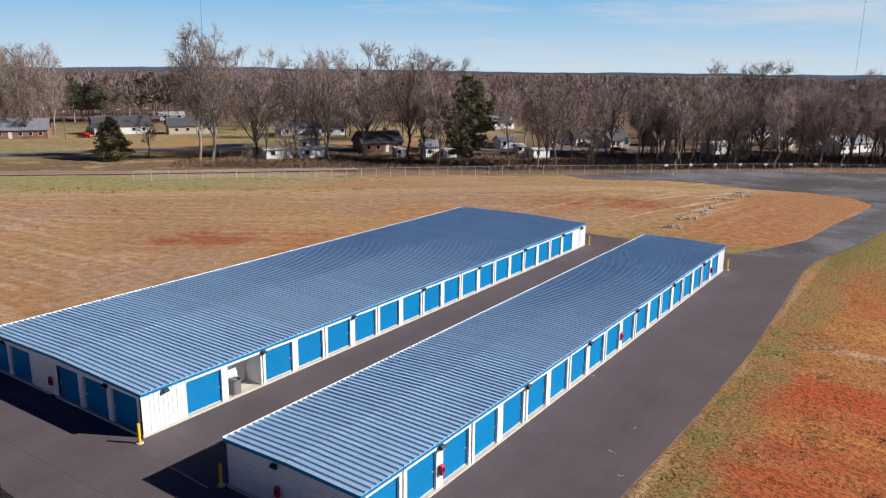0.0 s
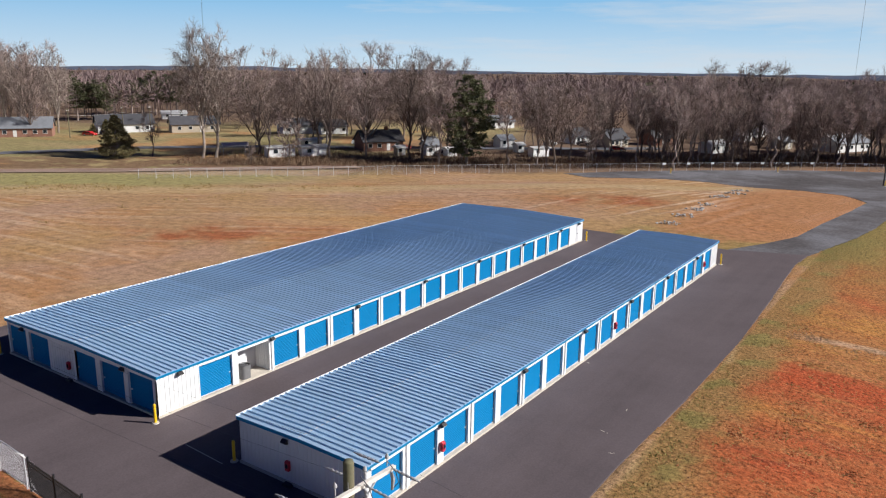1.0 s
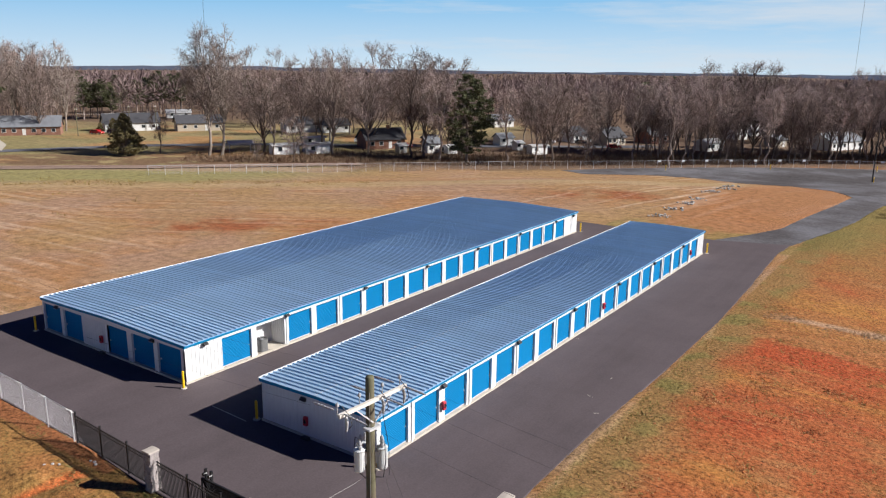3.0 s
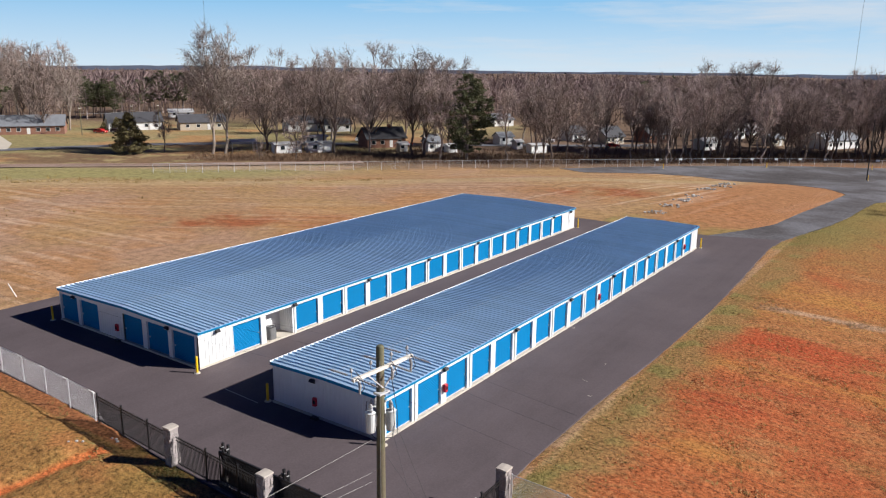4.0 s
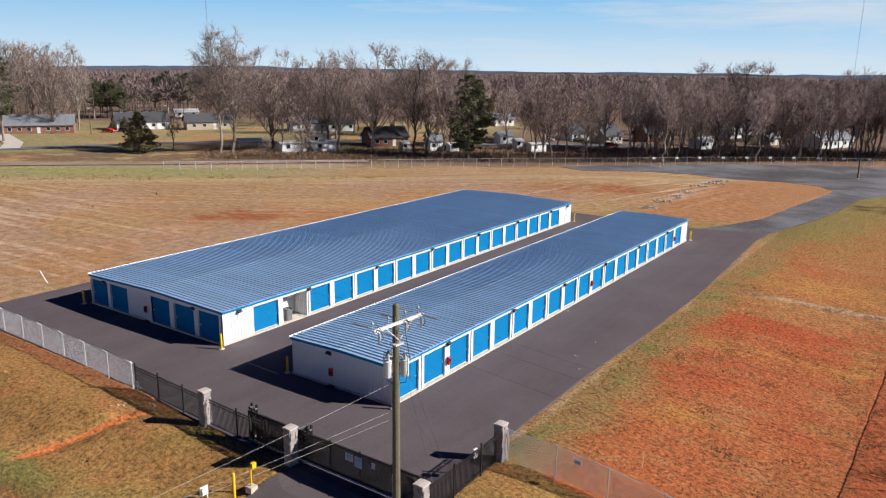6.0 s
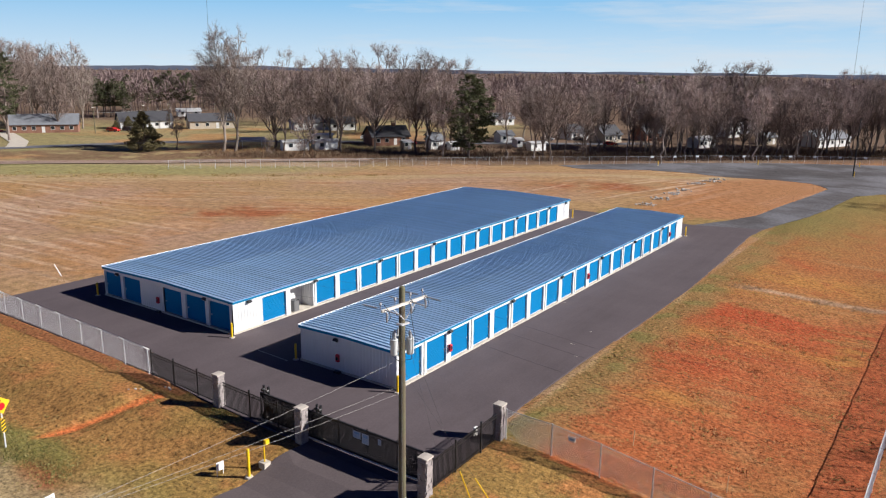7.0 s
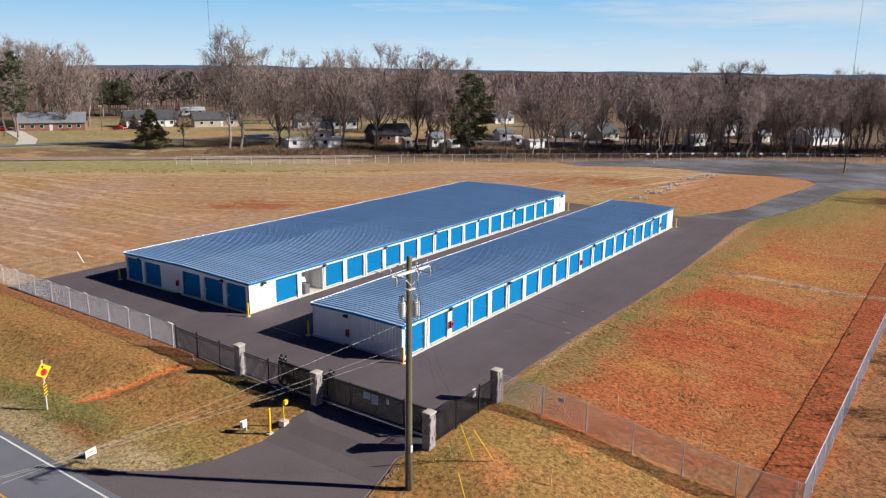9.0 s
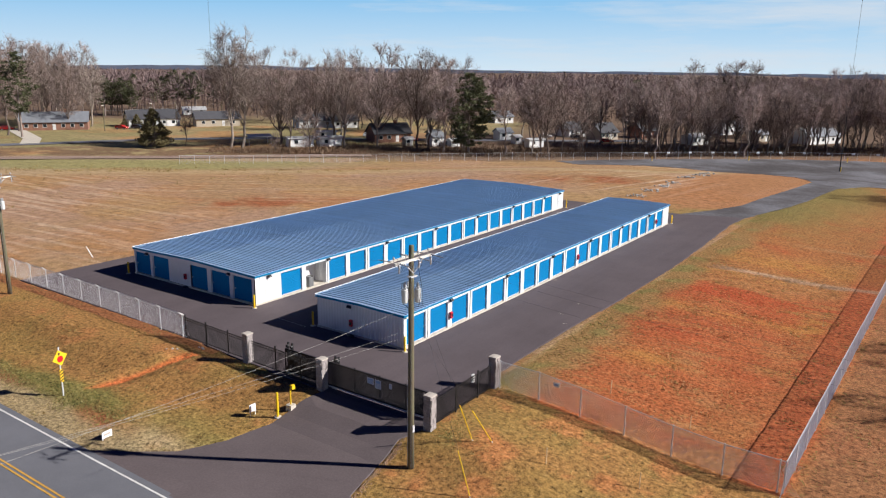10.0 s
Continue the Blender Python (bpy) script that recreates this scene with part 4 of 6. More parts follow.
def sliding_gate():
    g = thing("sliding_gate", "black steel cantilever sliding gate with mesh infill, closed", "gate")
    x0, x1, y, h = -4.0, 8.7, -8.25, 1.8
    b = lambda *p, w=0.06: Build().beam((p[0], y, p[1]), (p[2], y, p[3]), w)
    for z in (0.22, h):
        part("rail", b(x0, z, x1, z, w=0.09), M["black_steel"], g)
    part("track", Build().beam((x0, y - 0.06, 0.13), (x1, y - 0.06, 0.13), 0.07), M["galvanised"], g, "pale galvanised bottom track")
    xs = [x0, -2.1, 0.4, 2.4, 4.5, 6.6, x1]
    for x in xs:
        part("upright", b(x, 0.22, x, h + (0.15 if x > 0.3 else 0)), M["black_steel"], g)
    for i, (p, q) in enumerate(zip(xs, xs[1:])):
        part("brace", b(p, 0.22, q, h, w=0.035) if i % 2 == 0 else b(p, 0.22, q, h, w=0.035), M["black_steel"], g)
    n = int((x1 - x0) / 0.06)
    mesh = Build()
    for i in range(n):
        x = x0 + i * 0.06
        for s in (0.75, -0.75):
            mesh.tube([(max(x0, min(x1, x - s)), y, 0.24), (max(x0, min(x1, x + s)), y, h)], [0.014, 0.014], 3, False)
    part("mesh_infill", mesh, M["black_steel"], g, kind="stuff")
    for x in (-3.9, -3.5, 0.55, 0.85):
        part("guide_post", Build().beam((x, y + 0.18, -0.05), (x, y + 0.18, 2.25), 0.11), M["black_steel"], g)
        part("roller", Build().tube([(x, y + 0.0, 2.0), (x, y + 0.18, 2.0)], [0.09, 0.09], 10), M["black_steel"], g)
    part("foot", Build().box(-4.0, -3.3, y - 0.1, y + 0.4, 0, 0.12), M["concrete"], g)
    part("foot", Build().box(0.45, 0.95, y - 0.1, y + 0.4, 0, 0.12), M["concrete"], g)
    for x, w, hh in ((3.5, 0.55, 0.42), (4.15, 0.5, 0.6), (5.3, 0.22, 0.34)):
        s = part("notice", Build().box(x, x + w, y - 0.055, y - 0.04, 1.62 - hh, 1.62), M["notice"], g, "white printed notice with unreadable lines")
        part("print", Build().box(x + 0.08, x + w - 0.08, y - 0.058, y - 0.0555, 1.62 - hh * 0.4, 1.56), M["sign_blue"], s)
        for k in range(3):
            part("print", Build().box(x + 0.08, x + w - 0.08, y - 0.058, y - 0.0555, 1.62 - hh * (0.55 + 0.14 * k), 1.62 - hh * (0.5 + 0.14 * k)), M["sign_blue"], s)


sliding_gate()
tagged(part("meter_box", Build().box(8.88, 9.0, -4.35, -4.05, 1.25, 1.75), M["plastic_white"]), "small white box fixed to the black fence", "meter box")

# ---- power poles, wires and signs ----
def hang(a, b, sag, n=14):
    a, b = Vector(a), Vector(b)
    return [a.lerp(b, i / n) - Vector((0, 0, sag * 4 * (i / n) * (1 - i / n))) for i in range(n + 1)]


def cable(label, path, r, mat, category="cable"):
    tagged(part("cable", Build().tube(path, [r] * len(path), 4, False), mat), label, category, "cables")


def transformer_can(parent, at):
    t = part("transformer", Build().tube([(0, 0, 0), (0, 0, 0.04), (0, 0, 0.68), (0, 0, 0.72), (0, 0, 0.78)], [0.15, 0.17, 0.17, 0.19, 0.12], 14), M["transformer"], parent, "pale grey transformer can", at=at)
    for dx in (-0.1, 0.1):
        part("bushing", Build().tube([(dx, 0, 0.75), (dx, 0, 0.82), (dx, 0, 0.85), (dx, 0, 0.92), (dx, 0, 0.95), (dx, 0, 1.06)], [0.05, 0.05, 0.075, 0.045, 0.07, 0.03], 8), M["porcelain"], t)
    part("bracket", Build().box(-0.05, 0.05, 0.16, 0.30, 0.2, 0.6), M["galvanised"], t)
    part("lead", Build().tube([(-0.1, 0, 1.05), (-0.3, -0.05, 1.0), (-0.42, -0.05, 0.4), (-0.3, 0, -0.15), (0, 0.2, -0.3)], [0.016] * 5, 5, False), M["cable_dark"], t)


def dead_end(parent, a, way):
    """A string of insulators that holds a wire's end."""
    a, d = Vector(a), Vector(way).normalized()
    pts, rad = [], []
    for i in range(9):
        pts.append(a + d * (0.12 + i * 0.07))
        rad.append(0.022 if i % 2 else 0.042)
    part("insulator", Build().tube([a, *pts, a + d * 0.95], [0.012, *rad, 0.012], 7), M["porcelain"], parent)


POLE = Vector((10.05, -12.25, -0.95))
TOP = 12.0


def power_pole(name_at, top, label, turn):
    x, y, z = name_at
    p = thing("power_pole", label, "power pole", "power poles", at=Matrix.Translation((x, y, z)) @ Matrix.Rotation(radians(turn), 4, "Z"))
    h = top - z
    part("pole", Build().tube([(0, 0, -0.3), (0, 0, h * 0.3), (0, 0, h * 0.65), (0, 0, h - 0.05), (0, 0, h)], [0.19, 0.175, 0.155, 0.135, 0.11], 14), M["pole_wood"], p, smooth_faces=True)
    za = h - 0.75
    for s in (0.16,):
        part("crossarm", Build().box(s - 0.055, s + 0.055, -1.45, 1.45, za - 0.05, za + 0.06), M["pale_wood"], p, "bleached wooden crossarm")
    for yy in (-1.35, -0.45, 0.55, 1.35):
        part("pin_insulator", Build().tube([(0, yy, za + 0.02), (0, yy, za + 0.2), (0, yy, za + 0.24), (0, yy, za + 0.3), (0, yy, za + 0.36)], [0.015, 0.015, 0.055, 0.05, 0.02], 8), M["porcelain"], p)
    for s in (-1, 1):
        part("arm_brace", Build().beam((0.17, s * 0.75, za - 0.06), (0.17, s * 0.05, za - 0.7), 0.04), M["galvanised"], p)
    for yy in (-1.25, 0.3, 1.25):
        part("fuse_cutout", Build().tube([(0.24, yy, za - 0.05), (0.3, yy, za - 0.2), (0.27, yy, za - 0.5)], [0.045, 0.055, 0.035], 7), M["porcelain"], p)
        part("jumper", Build().tube([(0.2, yy - 0.1, za + 0.3), (0.38, yy, za + 0.05), (0.4, yy + 0.1, za - 0.3), (0.25, yy + 0.04, za - 0.5)], [0.013] * 4, 5, False), M["cable_dark"], p)
    for yy in (-1.3, 0.3, 1.3):
        dead_end(p, (-0.2, yy, za + 0.05), (-1, 0, -0.04))
        dead_end(p, (0.2, yy, za + 0.05), (1, 0, -0.04))
    part("clevis", Build().box(-0.1, 0.22, -0.25, 0.25, za - 0.95, za - 0.88), M["galvanised"], p)
    part("ground_wire", Build().tube([(0.12, -0.13, 0.2), (0.1, -0.12, h * 0.5), (0.08, -0.1, h - 0.5)], [0.012] * 3, 4, False), M["cable_pale"], p)
    return p, za


pole, arm_z = power_pole(POLE, TOP, "weathered wooden power pole with crossarm and transformers in grass", -4)
for a in (140, 330, 265):
    transformer_can(pole, Matrix.Rotation(radians(a), 4, "Z") @ Matrix.Translation((0, -0.36, 9.85)))
for a, z0 in ((0.05, 11.7), (0.1, 11.2)):
    part("lead", Build().tube([(0.2, 0.3, arm_z - 0.3), (0.45, 0.35, 10.6), (0.5, 0.3, 9.7)], [0.012] * 3, 5, False), M["cable_dark"], pole)
part("riser", Build().tube([(-0.19, -0.05, 0.2), (-0.16, -0.05, 5.4)], [0.035, 0.035], 6), M["galvanised"], pole)
part("tag", Build().box(0.14, 0.2, -0.08, 0.08, 2.4, 2.8), M["galvanised"], pole)
pole_b, _ = power_pole((-38.2, -10.5, -0.02), 11.6, "weathered wooden power pole with crossarm beside the chain link fence", 2)
for a in (40, 120, 330):
    transformer_can(pole_b, Matrix.Rotation(radians(a), 4, "Z") @ Matrix.Translation((0, -0.36, 8.0)))
far_pole = tagged(part("lamp_pole", Build().tube([(0, 0, -0.2), (0, 0, 7), (0, 0, 14)], [0.14, 0.12, 0.09], 8), M["dark_metal"], at=Matrix.Translation((7.2, 168.5, ground_z(7.2, 168.5)))), "thin dark pole at the edge of the gravel yard", "pole")
for k, yy in enumerate((-1.45, 0.3, 1.45)):
    cable("thin bare overhead wire between wooden poles", hang((9.0, -12.25 + yy, 11.3), (-37.2, -10.5 + yy, 10.85), 0.9), 0.0032, M["cable_dark"])
    cable("thin bare overhead wire running along the road", hang((11.1, -12.25 + yy, 11.3), (58, -14.5 + yy, 11.2), 0.9), 0.0032, M["cable_dark"])
END = (4.6, -37.0)
cable("pale twisted service cable crossing over the road", hang((9.9, -12.35, 8.6), (*END, 6.5), 0.3), 0.0065, M["cable_pale"])
cable("pale telephone cable crossing over the road", hang((9.9, -12.35, 7.35), (*END, 7.35), 0.3), 0.0055, M["cable_pale"])
cable("pale telephone cable crossing over the road", hang((9.9, -12.35, 7.0), (*END, 7.4), 0.3), 0.0055, M["cable_pale"])
for ax, ay, az, zt in ((11.9, -8.8, -0.1, 10.4), (12.9, -8.2, -0.3, 8.1), (14.3, -12.7, -1.1, 10.3)):
    guy = thing("guy_wire", "steel guy wire with a yellow plastic guard near the ground", "guy wire", "guy wires")
    a, b = Vector((10.1, -12.2, zt)), Vector((ax, ay, ground_z(ax, ay)))
    part("wire", Build().tube([a, b], [0.005, 0.005], 5, False), M["cable_dark"], guy)
    d = (b - a).normalized()
    part("guard", Build().tube([b - d * 2.6, b - d * 0.15], [0.03, 0.03], 8), M["yellow"], guy, "yellow plastic guy guard")
    part("anchor", Build().tube([b - d * 0.2, b + d * 0.2], [0.02, 0.02], 6), M["galvanised"], guy)


def warning_sign(x, y):
    z = ground_z(x, y)
    s = thing("warning_sign", "yellow diamond warning sign with red disc on a striped post", "road sign", at=Matrix.Translation((x, y, z)) @ Matrix.Rotation(radians(100), 4, "Z"))
    part("post", Build().box(-0.04, 0.04, 0.0, 0.05, -0.2, 3.5), M["galvanised"], s)
    r = 0.58
    face = part("board", Build().prism([(-r, 2.75), (0, 2.75 - r), (r, 2.75), (0, 2.75 + r)], "y", -0.03, -0.005), M["sign_yellow"], s, at=Matrix.Translation((0, 0, 2.75)) @ Matrix.Rotation(radians(-9), 4, "Y") @ Matrix.Translation((0, 0, -2.75)))
    part("disc", Build().tube([(0.0, -0.031, 2.66), (0, -0.036, 2.66)], [0.23, 0.23], 20), M["sign_red"], face, "red printed disc")
    part("arrow", Build().prism([(-0.05, 2.95), (0.05, 2.95), (0.05, 3.03), (0.12, 3.03), (0, 3.15), (-0.12, 3.03), (-0.05, 3.03)], "y", -0.036, -0.031), M["sign_black"], face, "black printed arrow")
    marker = part("marker_board", Build().box(-0.13, 0.13, -0.03, -0.005, 1.02, 1.92), M["sign_yellow"], s, "black and yellow striped marker board")
    for k in range(4):
        z0 = 1.03 + 0.22 * k
        part("stripe", Build().prism([(-0.125, z0), (0.125, z0 + 0.12), (0.125, min(z0 + 0.23, 1.915)), (-0.125, z0 + 0.11)], "y", -0.036, -0.031), M["sign_black"], marker)


warning_sign(-15.3, -18.15)


def lawn_sign(x, y, w, h, lift, turn, label, tilt=0.0):
    z = ground_z(x, y)
    s = thing("lawn_sign", label, "sign", at=Matrix.Translation((x, y, z)) @ Matrix.Rotation(radians(turn), 4, "Z") @ Matrix.Rotation(radians(tilt), 4, "Y"))
    part("board", Build().box(-w / 2, w / 2, -0.02, 0.02, lift, lift + h), M["white"], s)
    for dx in (-w / 2 + 0.04, w / 2 - 0.04):
        part("leg", Build().box(dx - 0.02, dx + 0.02, -0.015, 0.015, -0.15, lift), M["plastic_white"], s)
    return s


lawn_sign(-2.1, -13.0, 0.46, 0.5, 0.3, 84, "small white lawn sign on thin legs in the grass")
board = lawn_sign(-7.6, -19.7, 0.7, 0.42, 0.05, 96, "low white roadside board standing in the dry grass", 0)
part("print", Build().box(-0.24, 0.24, -0.024, -0.021, 0.2, 0.34), M["cap"], board)
bollard(-0.5, -12.35, 1.7, True, ground_z(-0.5, -12.35) + 0.02)
kx, ky = 0.0, -11.35
key = thing("keypad_post", "yellow gooseneck keypad post on a concrete block beside the driveway", "keypad", at=Matrix.Translation((kx - 0.35, ky, ground_z(kx, ky))))
part("block", Build().box(-0.24, 0.24, -0.22, 0.22, -0.1, 0.3), M["concrete"], key)
part("post", Build().tube([(0, 0, 0.3), (0, 0, 1.35), (0.05, 0, 1.45), (0.2, 0, 1.5)], [0.045] * 4, 8), M["yellow"], key)
part("keypad", Build().box(0.14, 0.32, -0.13, 0.13, 1.42, 1.7), M["yellow"], key)
pipe = tagged(part("marker_pipe", Build().tube([(0.3, 0.2, 0), (-0.05, -0.05, 0.9), (-0.2, -0.15, 1.25)], [0.05, 0.05, 0.05], 8), M["plastic_white"], at=Matrix.Translation((-45.2, 1.4, 0))), "white plastic marker pipe leaning in the field", "marker pipe")
stake_mesh = Build().beam((0, 0, -0.1), (0.03, 0.0, 1.0), 0.05, 0.03).mesh("stake", M["stake"])
for x, y in ((16.2, -7.9), (15.5, 2.9), (21.1, 2.3), (21.0, -6.2), (24.5, 30)):
    tagged(part("survey_stake", stake_mesh, None, at=Matrix.Translation((x, y, ground_z(x, y)))), "thin wooden survey stake in the dry grass", "stake", "survey stakes")


def rock_row(x, y, length, seed):
    rng = random.Random(seed)
    b = Build()
    for i in range(int(length * 11)):
        u, v = rng.gauss(0, length / 3.6), rng.gauss(0, 0.5)
        r = rng.uniform(0.1, 0.24)
        cx, cy = u * 0.86 - v * 0.5, u * 0.5 + v * 0.86
        cz = ground_z(x + cx, y + cy) + r * 0.4 + max(0, 0.35 - abs(v) * 0.5) * rng.random()
        k = len(b.v)
        for dx, dy, dz in ((1, 0, 0), (0, 1, 0), (-1, 0, 0), (0, -1, 0), (0, 0, 1), (0, 0, -1), (0.6, 0.6, 0.5), (-0.6, -0.5, 0.6)):
            q = r * rng.uniform(0.7, 1.25)
            b.v.append((cx + dx * q, cy + dy * q, cz + dz * q * 0.75))
        b.f += [(k, k + 6, k + 4), (k, k + 1, k + 6), (k + 1, k + 4, k + 6), (k + 1, k + 2, k + 4), (k + 2, k + 7, k + 4), (k + 2, k + 3, k + 7), (k + 3, k + 4, k + 7), (k + 3, k, k + 4),
                (k + 1, k, k + 5), (k + 2, k + 1, k + 5), (k + 3, k + 2, k + 5), (k, k + 3, k + 5)]
    tagged(part("rock_pile", b, M["rock"], at=Matrix.Translation((x, y, 0)), kind="stuff"), "row of pale broken rocks across the clay slope", "rock pile", "rock piles")


for i, (x, y, l) in enumerate(((-12.0, 79, 2.6), (-12.0, 86, 2.6), (-11.7, 92.3, 2.4), (-11.6, 97.5, 2.2), (-12.4, 108, 3.2), (-12.0, 116, 3.0), (-13.2, 124, 3.4))):
    rock_row(x, y, l, 40 + i)


# ---- trees ----
def bare_tree(seed, height, wide, base, bark, twig, limbs=9, twig_w=0.03, forks=5, rise=0.1):
    """A leafless broadleaf tree: a tapered trunk that forks into limbs, branches and fine twigs, filling a rounded crown."""
    rng = random.Random(seed)
    tree = thing("bare_tree", "", "tree")
    wood, fine = Build(), Build()
    centre = Vector((0, 0, height * (base + 1) / 2))
    size = Vector((wide / 2, wide / 2, height * (1 - base) / 2))
    lobes = [(rng.uniform(0, 6.28), rng.uniform(0.0, 0.10)) for _ in range(3)]

    def toss():
        return Vector((rng.gauss(0, 1), rng.gauss(0, 1), rng.gauss(0, 1))).normalized()

    def held(p, slack=1.0):
        """p, drawn back to the uneven skin of the crown."""
        v = p - centre
        a = math.atan2(v.y, v.x)
        k = math.sqrt((v.x / size.x) ** 2 + (v.y / size.y) ** 2 + (v.z / size.z) ** 2)
        skin = slack * (1 + sum(w * math.sin((i + 2) * a + 3 * v.z / height + ph) for i, (ph, w) in enumerate(lobes)))
        return centre + v * (skin / k) if k > skin else p

    def branch(p, q, r0, r1, segs, sides, arch):
        mid = p.lerp(q, 0.45) + Vector((0, 0, arch * (q - p).length)) - Vector(((q - p).x, (q - p).y, 0)) * arch * 0.6
        path = []
        for i in range(segs + 1):
            k = i / segs
            w = p * (1 - k) ** 2 + mid * 2 * k * (1 - k) + q * k * k
            path.append(w + toss() * (q - p).length * 0.035 * (0 < i < segs))
        wood.tube(path, [r0 + (r1 - r0) * (i / segs) ** 0.8 for i in range(segs + 1)], sides, False)
        return path

    def at(path, k):
        k *= len(path) - 1
        i = min(int(k), len(path) - 2)
        return path[i].lerp(path[i + 1], k - i), (path[i + 1] - path[i]).normalized()

    r0 = height * 0.0115 + wide * 0.004
    lean = Vector((rng.gauss(0, 0.05), rng.gauss(0, 0.05), 0)) * height
    trunk = branch(Vector((0, 0, -0.3)), Vector((0, 0, height * 0.8)) + lean, r0, r0 * 0.25, 8, 7, 0.02)
    for n in range(limbs):
        v = -0.45 + 1.4 * (n + rng.random()) / limbs
        v = min(0.98, v)
        a = n * 2.4 + rng.uniform(-0.4, 0.4)
        out_r = math.sqrt(1 - v * v)
        end = held(centre + Vector((size.x * out_r * math.cos(a), size.y * out_r * math.sin(a), size.z * v)) * rng.uniform(0.8, 1.0), 0.86)
        start, _ = at(trunk, min(0.95, max(base * 0.9, base * 0.8 + 0.5 * (v + 0.45) / 1.4 * rng.uniform(0.5, 1.0))))
        limb = branch(start, end, r0 * rng.uniform(0.36, 0.5), 0.05, 5, 5, rise)
        reach = (end - start).length
        for j in range(forks):
            p, d = at(limb, rng.uniform(0.22, 0.98))
            away = (d * 0.7 + toss() * 0.75 + (p - centre).normalized() * 0.45 + Vector((0, 0, 0.2))).normalized()
            bough = branch(p, held(p + away * reach * rng.uniform(0.3, 0.6), 0.95), r0 * 0.17, 0.03, 3, 3, 0.08)
            for m in range(4):
                p2, d2 = at(bough, rng.uniform(0.3, 1.0))
                away = (d2 * 0.6 + toss() * 0.8 + (p2 - centre).normalized() * 0.4 + Vector((0, 0, 0.15))).normalized()
                spray = branch(p2, held(p2 + away * height * rng.uniform(0.05, 0.11), 1.0), 0.045, 0.015, 2, 3, 0.05)
                for _ in range(8):
                    p3, d3 = at(spray, rng.uniform(0.2, 1.0))
                    d4 = (d3 + toss() * 0.9 + Vector((0, 0, 0.2))).normalized()
                    q = p3 + d4 * height * rng.uniform(0.035, 0.075)
                    fine.sliver(p3, q, twig_w, d4.cross(toss()).normalized())
                    for _ in range(2):
                        s = p3.lerp(q, rng.uniform(0.2, 0.85))
                        e = (d4 + toss() * 0.8).normalized()
                        fine.sliver(s, s + e * height * rng.uniform(0.02, 0.045), twig_w * 0.75, e.cross(toss()).normalized())
    part("trunk", wood, bark, tree)
    part("crown", fine, twig, tree)
    return tree


def pine(seed, height, width, clear, mat, whorl=0.022, needles=9, ragged=0.55, outline=((0, 0.5), (0.15, 0.85), (0.4, 1.0), (0.7, 0.78), (0.9, 0.42), (1, 0.1))):
    """An evergreen: straight trunk and whorls of boughs that carry tufts of needles, longer and shorter round the trunk."""
    rng = random.Random(seed)
    tree = thing("evergreen_tree", "", "tree")
    wood = Build().tube([(0, 0, -0.3), (0.1, 0, height * 0.5), (0, 0.1, height * 0.97)], [height * 0.014, height * 0.01, 0.03], 7)
    b = Build()
    z = height * clear
    while z < height * 0.99:
        k = (z / height - clear) / (1 - clear)
        shape = next(p + (q - p) * (k - u) / (w - u) for (u, p), (w, q) in zip(outline, outline[1:]) if k <= w)
        for n in range(rng.randint(4, 6)):
            a = rng.uniform(0, 6.28)
            gap = 1 - 0.4 * ragged + ragged * noise.noise(Vector((math.cos(a) * 1.6, math.sin(a) * 1.6, z / height * 7 + seed)))
            r = max(0.3, width * shape * gap * rng.uniform(0.8, 1.2))
            base, tip = Vector((0, 0, z)), Vector((math.cos(a) * r, math.sin(a) * r, z + r * rng.uniform(-0.12, 0.25)))
            wood.tube([base, tip], [0.05, 0.015], 3, False)
            for _ in range(int(4 + r * 2.2)):
                c = base.lerp(tip, rng.uniform(0.3, 1.0) ** 0.7) + Vector((rng.gauss(0, 0.22), rng.gauss(0, 0.22), rng.gauss(0.05, 0.14))) * (0.6 + r * 0.16)
                size = rng.uniform(0.5, 1.0) * (0.35 + width * 0.075)
                for _ in range(needles):
                    d = Vector((rng.gauss(0, 1), rng.gauss(0, 1), rng.gauss(0.35, 0.6))).normalized()
                    b.sliver(c, c + d * size * rng.uniform(0.7, 1.2), 0.05 + width * 0.011, d.cross(Vector((rng.gauss(0, 1), rng.gauss(0, 1), rng.gauss(0, 1)))).normalized())
        z += height * whorl
    part("trunk", wood, M["bark_dark"], tree)
    part("crown", b, mat, tree)
    return tree


def plant(kind, x, y, size, label, group, turn=None, wide=1.0):
    t = copy_thing(kind, Matrix.Translation((x, y, ground_z(x, y))) @ Matrix.Rotation(RNG.uniform(0, 6.28) if turn is None else turn, 4, "Z") @ Matrix.Diagonal((size * wide, size * wide, size, 1)))
    return tagged(t, label, "tree", group)


